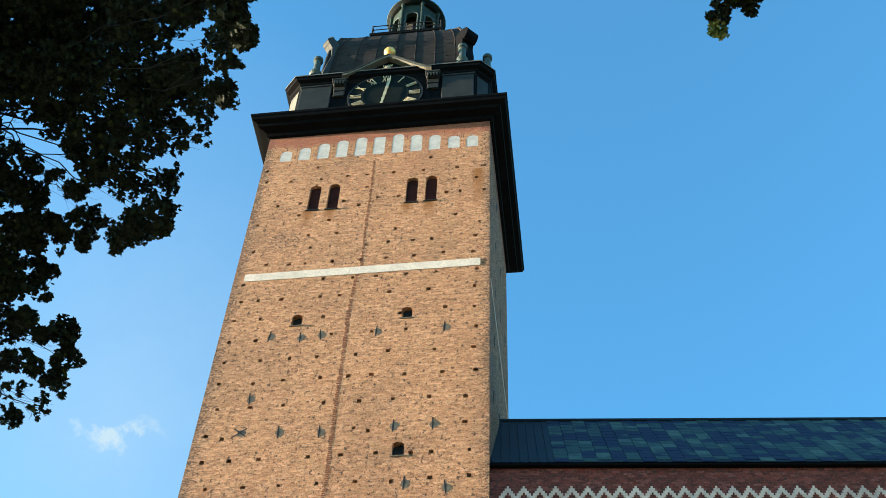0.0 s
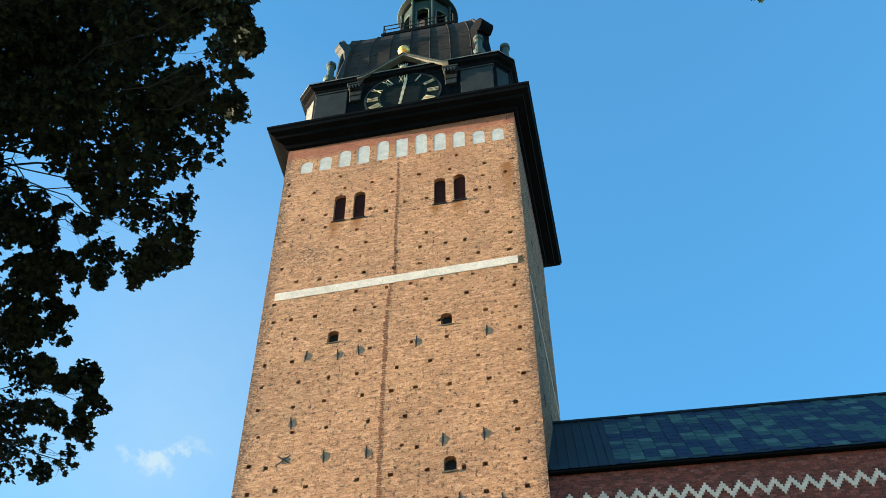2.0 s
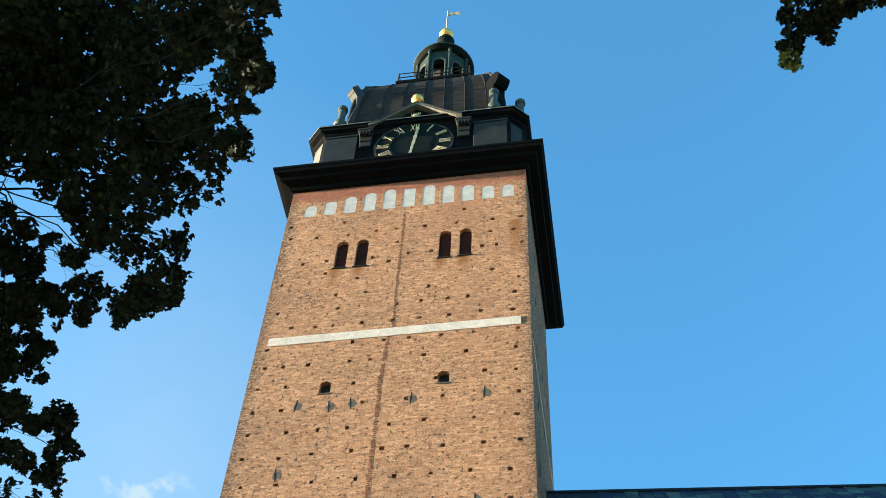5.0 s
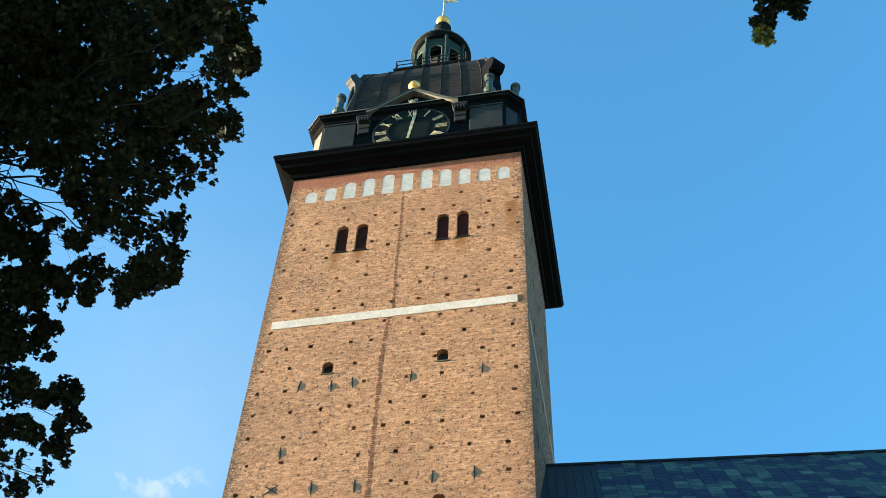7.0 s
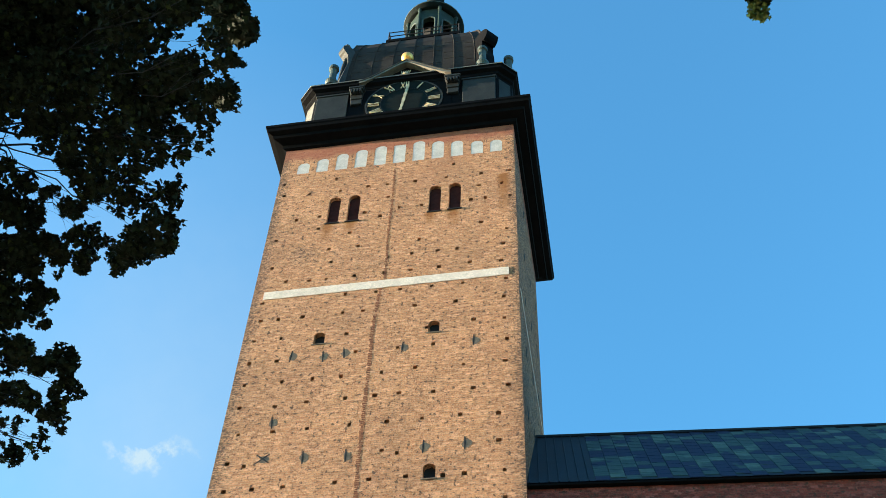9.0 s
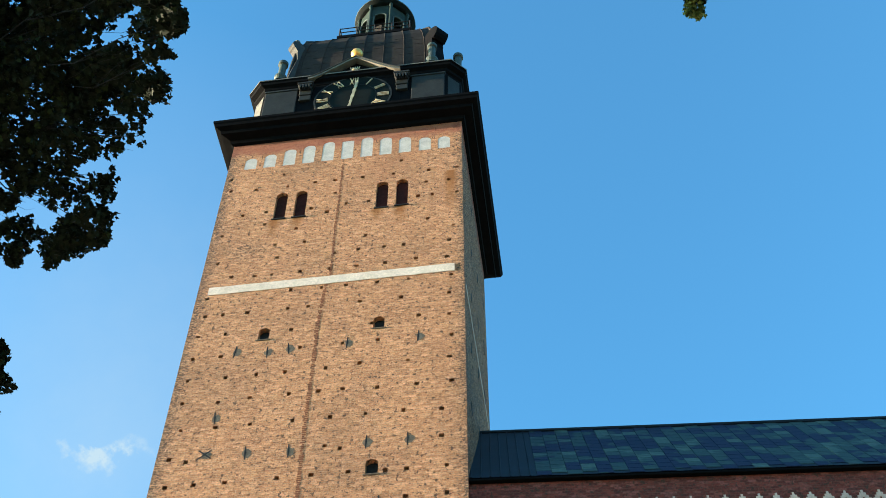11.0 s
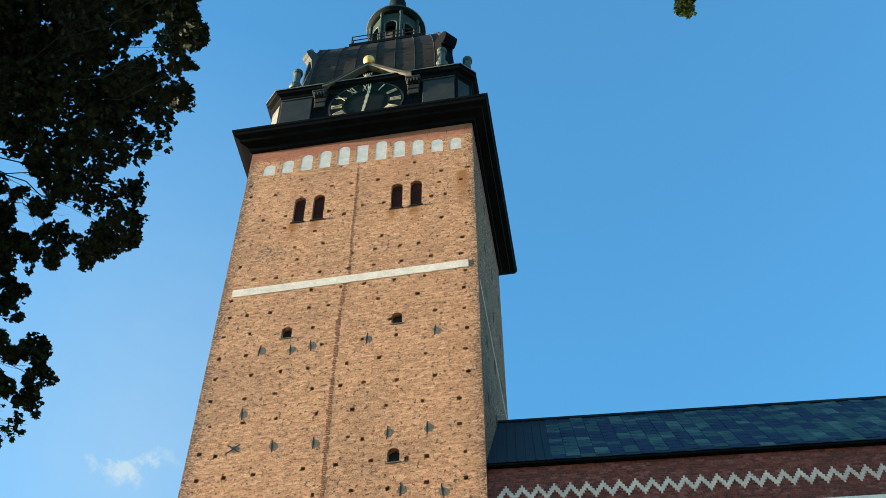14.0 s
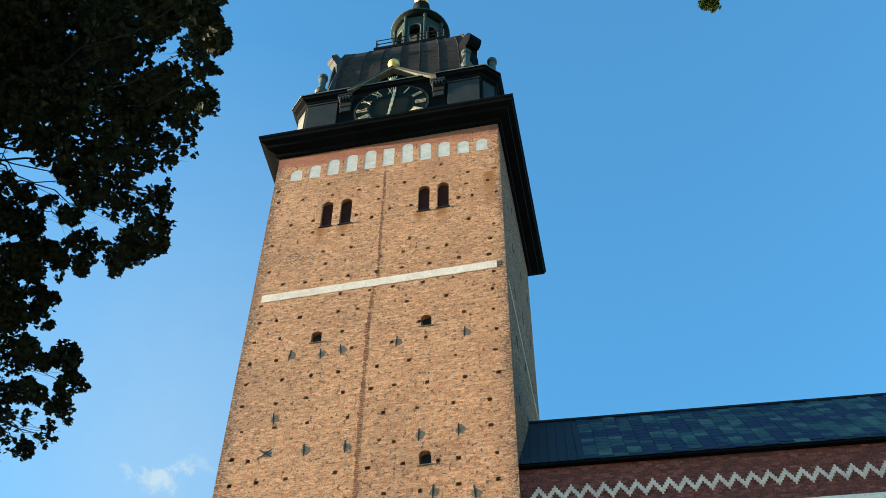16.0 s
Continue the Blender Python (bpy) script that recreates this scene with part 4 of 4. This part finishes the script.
part("trunk", tube(TRUNK, [1.0, 0.72, 0.6, 0.54, 0.46, 0.34, 0.2], 14), M_BARK, maple, "thick grey-brown trunk", True)
limbs(maple, TRUNK[0], TRUNK[4:], CLUMPS[::3], 0.03)
limbs(maple, TRUNK[0], TRUNK[4:], CLUMPS[7::9], 0.05)
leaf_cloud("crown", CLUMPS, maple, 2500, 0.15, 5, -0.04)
# unseen clumps added towards the evening sun to shade the visible crown
SUN_BLOCK = [(-9.0, -19.0, 30.0, 2.9), (-10.0, -17.0, 25.0, 3.0), (-11.0, -20.5, 27.5, 3.0), (-9.5, -22.5, 31.5, 2.9), (-12.5, -16.0, 21.5, 3.0), (-8.0, -15.0, 21.5, 2.2),
    (-13.5, -18.5, 31.5, 3.0), (-10.0, -20.0, 34.5, 2.8), (-14.0, -14.0, 26.5, 3.2), (-8.0, -23.5, 27.5, 2.3), (-7.0, -22.0, 33.0, 2.2)]
leaf_cloud("crown", SUN_BLOCK, maple, 700, 0.3, 6, -0.5)

maple_two = thing("maple_tree", "maple tree with a leafy twig hanging overhead", "tree", group="churchyard trees")
TRUNK_B = [(22.0, -40.0, -0.3), (22.0, -40.0, 0.6), (21.8, -39.6, 5.0), (21.0, -38.6, 11.0), (19.8, -36.8, 17.0), (18.4, -33.8, 22.0), (16.4, -28.4, 26.2)]
part("trunk", tube(TRUNK_B, [0.95, 0.66, 0.56, 0.48, 0.38, 0.24, 0.1], 14), M_BARK, maple_two, "leaning grey-brown trunk", True)
limbs(maple_two, TRUNK_B[0], TRUNK_B[4:], TWIGS[10:], 0.06)
limbs(maple_two, TRUNK_B[0], [TWIGS[10][:3]], TWIGS[1:9:4], 0.02)
# the twig takes the shaded leaf colour, its tip the sunlit one
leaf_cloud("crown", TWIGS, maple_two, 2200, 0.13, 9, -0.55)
leaf_cloud("leaf_spray", TIP, maple_two, 2300, 0.12, 10, -0.8, M_SUNLIT)

# ---- roof sheets on the nave, and the rest joined ----
SW, ROWS = 0.56, 13
U = Vector((0, RUN, RISE)).normalized()
NRM = Vector((0, -RISE, RUN)).normalized()


def sheet_bm():
    tmp = bmesh.new()
    w, h, t = SW / 2 - 0.005, SLOPE / ROWS / 2 - 0.008, 0.016
    lo = [tmp.verts.new((x, y, 0)) for x, y in ((-w, -h), (w, -h), (w, h), (-w, h))]
    hi = [tmp.verts.new((x * 0.96, y * 0.97, t)) for x, y in ((-w, -h), (w, -h), (w, h), (-w, h))]
    tmp.faces.new(hi)
    for i in range(4):
        tmp.faces.new((lo[i], lo[(i + 1) % 4], hi[(i + 1) % 4], hi[i]))
    return tmp


one = sheet_bm()
one.normal_update()
SHEET = bpy.data.meshes.new("sheet")
one.to_mesh(SHEET)
one.free()
SHEET.materials.append(M_SHEET)
frame_m = Matrix((( 1, 0, 0), U, NRM)).transposed().to_4x4()
rest = bmesh.new()
made = 0
FIRST = 4
for c in range(FIRST, 110):
    for r in range(ROWS):
        x = 0.25 + SW * (c + 0.5)
        s = SLOPE * (r + 0.5 + 0.5 * (c % 2)) / ROWS
        if s > SLOPE - 0.2:
            continue
        p = Vector((x, EY, EZ)) + U * s + NRM * 0.004
        m = Matrix.Translation(p) @ frame_m
        if c < FIRST + 22 and made < 300:
            shared("sheet", SHEET, nave_roof, m)
            made += 1
        else:
            join(rest, sheet_bm(), m)
more = part("sheet", rest, M_SHEET, nave_roof)
tagged(more, kind="stuff")
for c in range(7):
    p0 = Vector((0.1 + 0.36 * c, EY, EZ)) + NRM * 0.01
    part("standing_seam", tube([p0, p0 + U * SLOPE], [0.025, 0.025], 5), M_SEAM, nave_roof)

# ---- a wisp of cloud and an added sky haze far behind the tower ----
k = Mat("cloud_wisp", 1.0)
k.t.nodes.remove(k.b)
co = k.coords()
puff = k.node("ShaderNodeTexNoise", Scale=0.011, Detail=7.0, Roughness=0.62)
k.link(co, puff.inputs["Vector"])
grad = k.node("ShaderNodeTexGradient")
grad.gradient_type = "SPHERICAL"
fit_map = k.node("ShaderNodeMapping")
fit_map.inputs["Scale"].default_value = (1 / 150, 1 / 78, 0.0)
k.link(co, fit_map.inputs[0])
k.link(fit_map.outputs[0], grad.inputs[0])
wisp = k.ramp(puff.outputs["Fac"], [(0.40, 0.0), (0.66, 1.0)])
dens = k.ramp(k.math("MULTIPLY", wisp, k.math("MULTIPLY", grad.outputs["Fac"], 1.5)), [(0.02, 0.0), (0.85, 0.9)])
# wide glowing haze, painted in to lighten the sky round the wisp
haze_map = k.node("ShaderNodeMapping")
haze_map.inputs["Scale"].default_value = (1 / 760, 1 / 900, 0.0)
k.link(co, haze_map.inputs[0])
haze = k.node("ShaderNodeTexGradient")
haze.gradient_type = "SPHERICAL"
k.link(haze_map.outputs[0], haze.inputs[0])
veil = k.ramp(k.math("MULTIPLY", haze.outputs["Fac"], k.math("ADD", 0.85, k.math("MULTIPLY", puff.outputs["Fac"], 0.3))), [(0.0, 0.0), (0.4, 0.12), (1.0, 0.42)])
dens = k.math("MAXIMUM", dens, veil)
glow = k.node("ShaderNodeEmission", Color=(0.70, 0.90, 1.0, 1), Strength=0.22)
clear = k.node("ShaderNodeBsdfTransparent")
mixed = k.node("ShaderNodeMixShader")
k.link(dens, mixed.inputs[0])
k.link(clear.outputs[0], mixed.inputs[1])
k.link(glow.outputs[0], mixed.inputs[2])
k.link(mixed.outputs[0], k.t.nodes["Material Output"].inputs[0])
bm = bmesh.new()
bmesh.ops.create_grid(bm, x_segments=24, y_segments=24, size=1)
for v in bm.verts:
    v.co = (v.co.x * 800, v.co.y * 940, 12 * noise.noise(v.co * 2))
cloud = part("cloud_backdrop", bm, k.m)
cloud.matrix_world = look((-862.0, 1570.0, 1558.0), (9, -33, 3)) 
cloud.visible_shadow = False
tagged(cloud, "thin white wisp of cloud in a painted sky haze", "cloud", kind="structure")
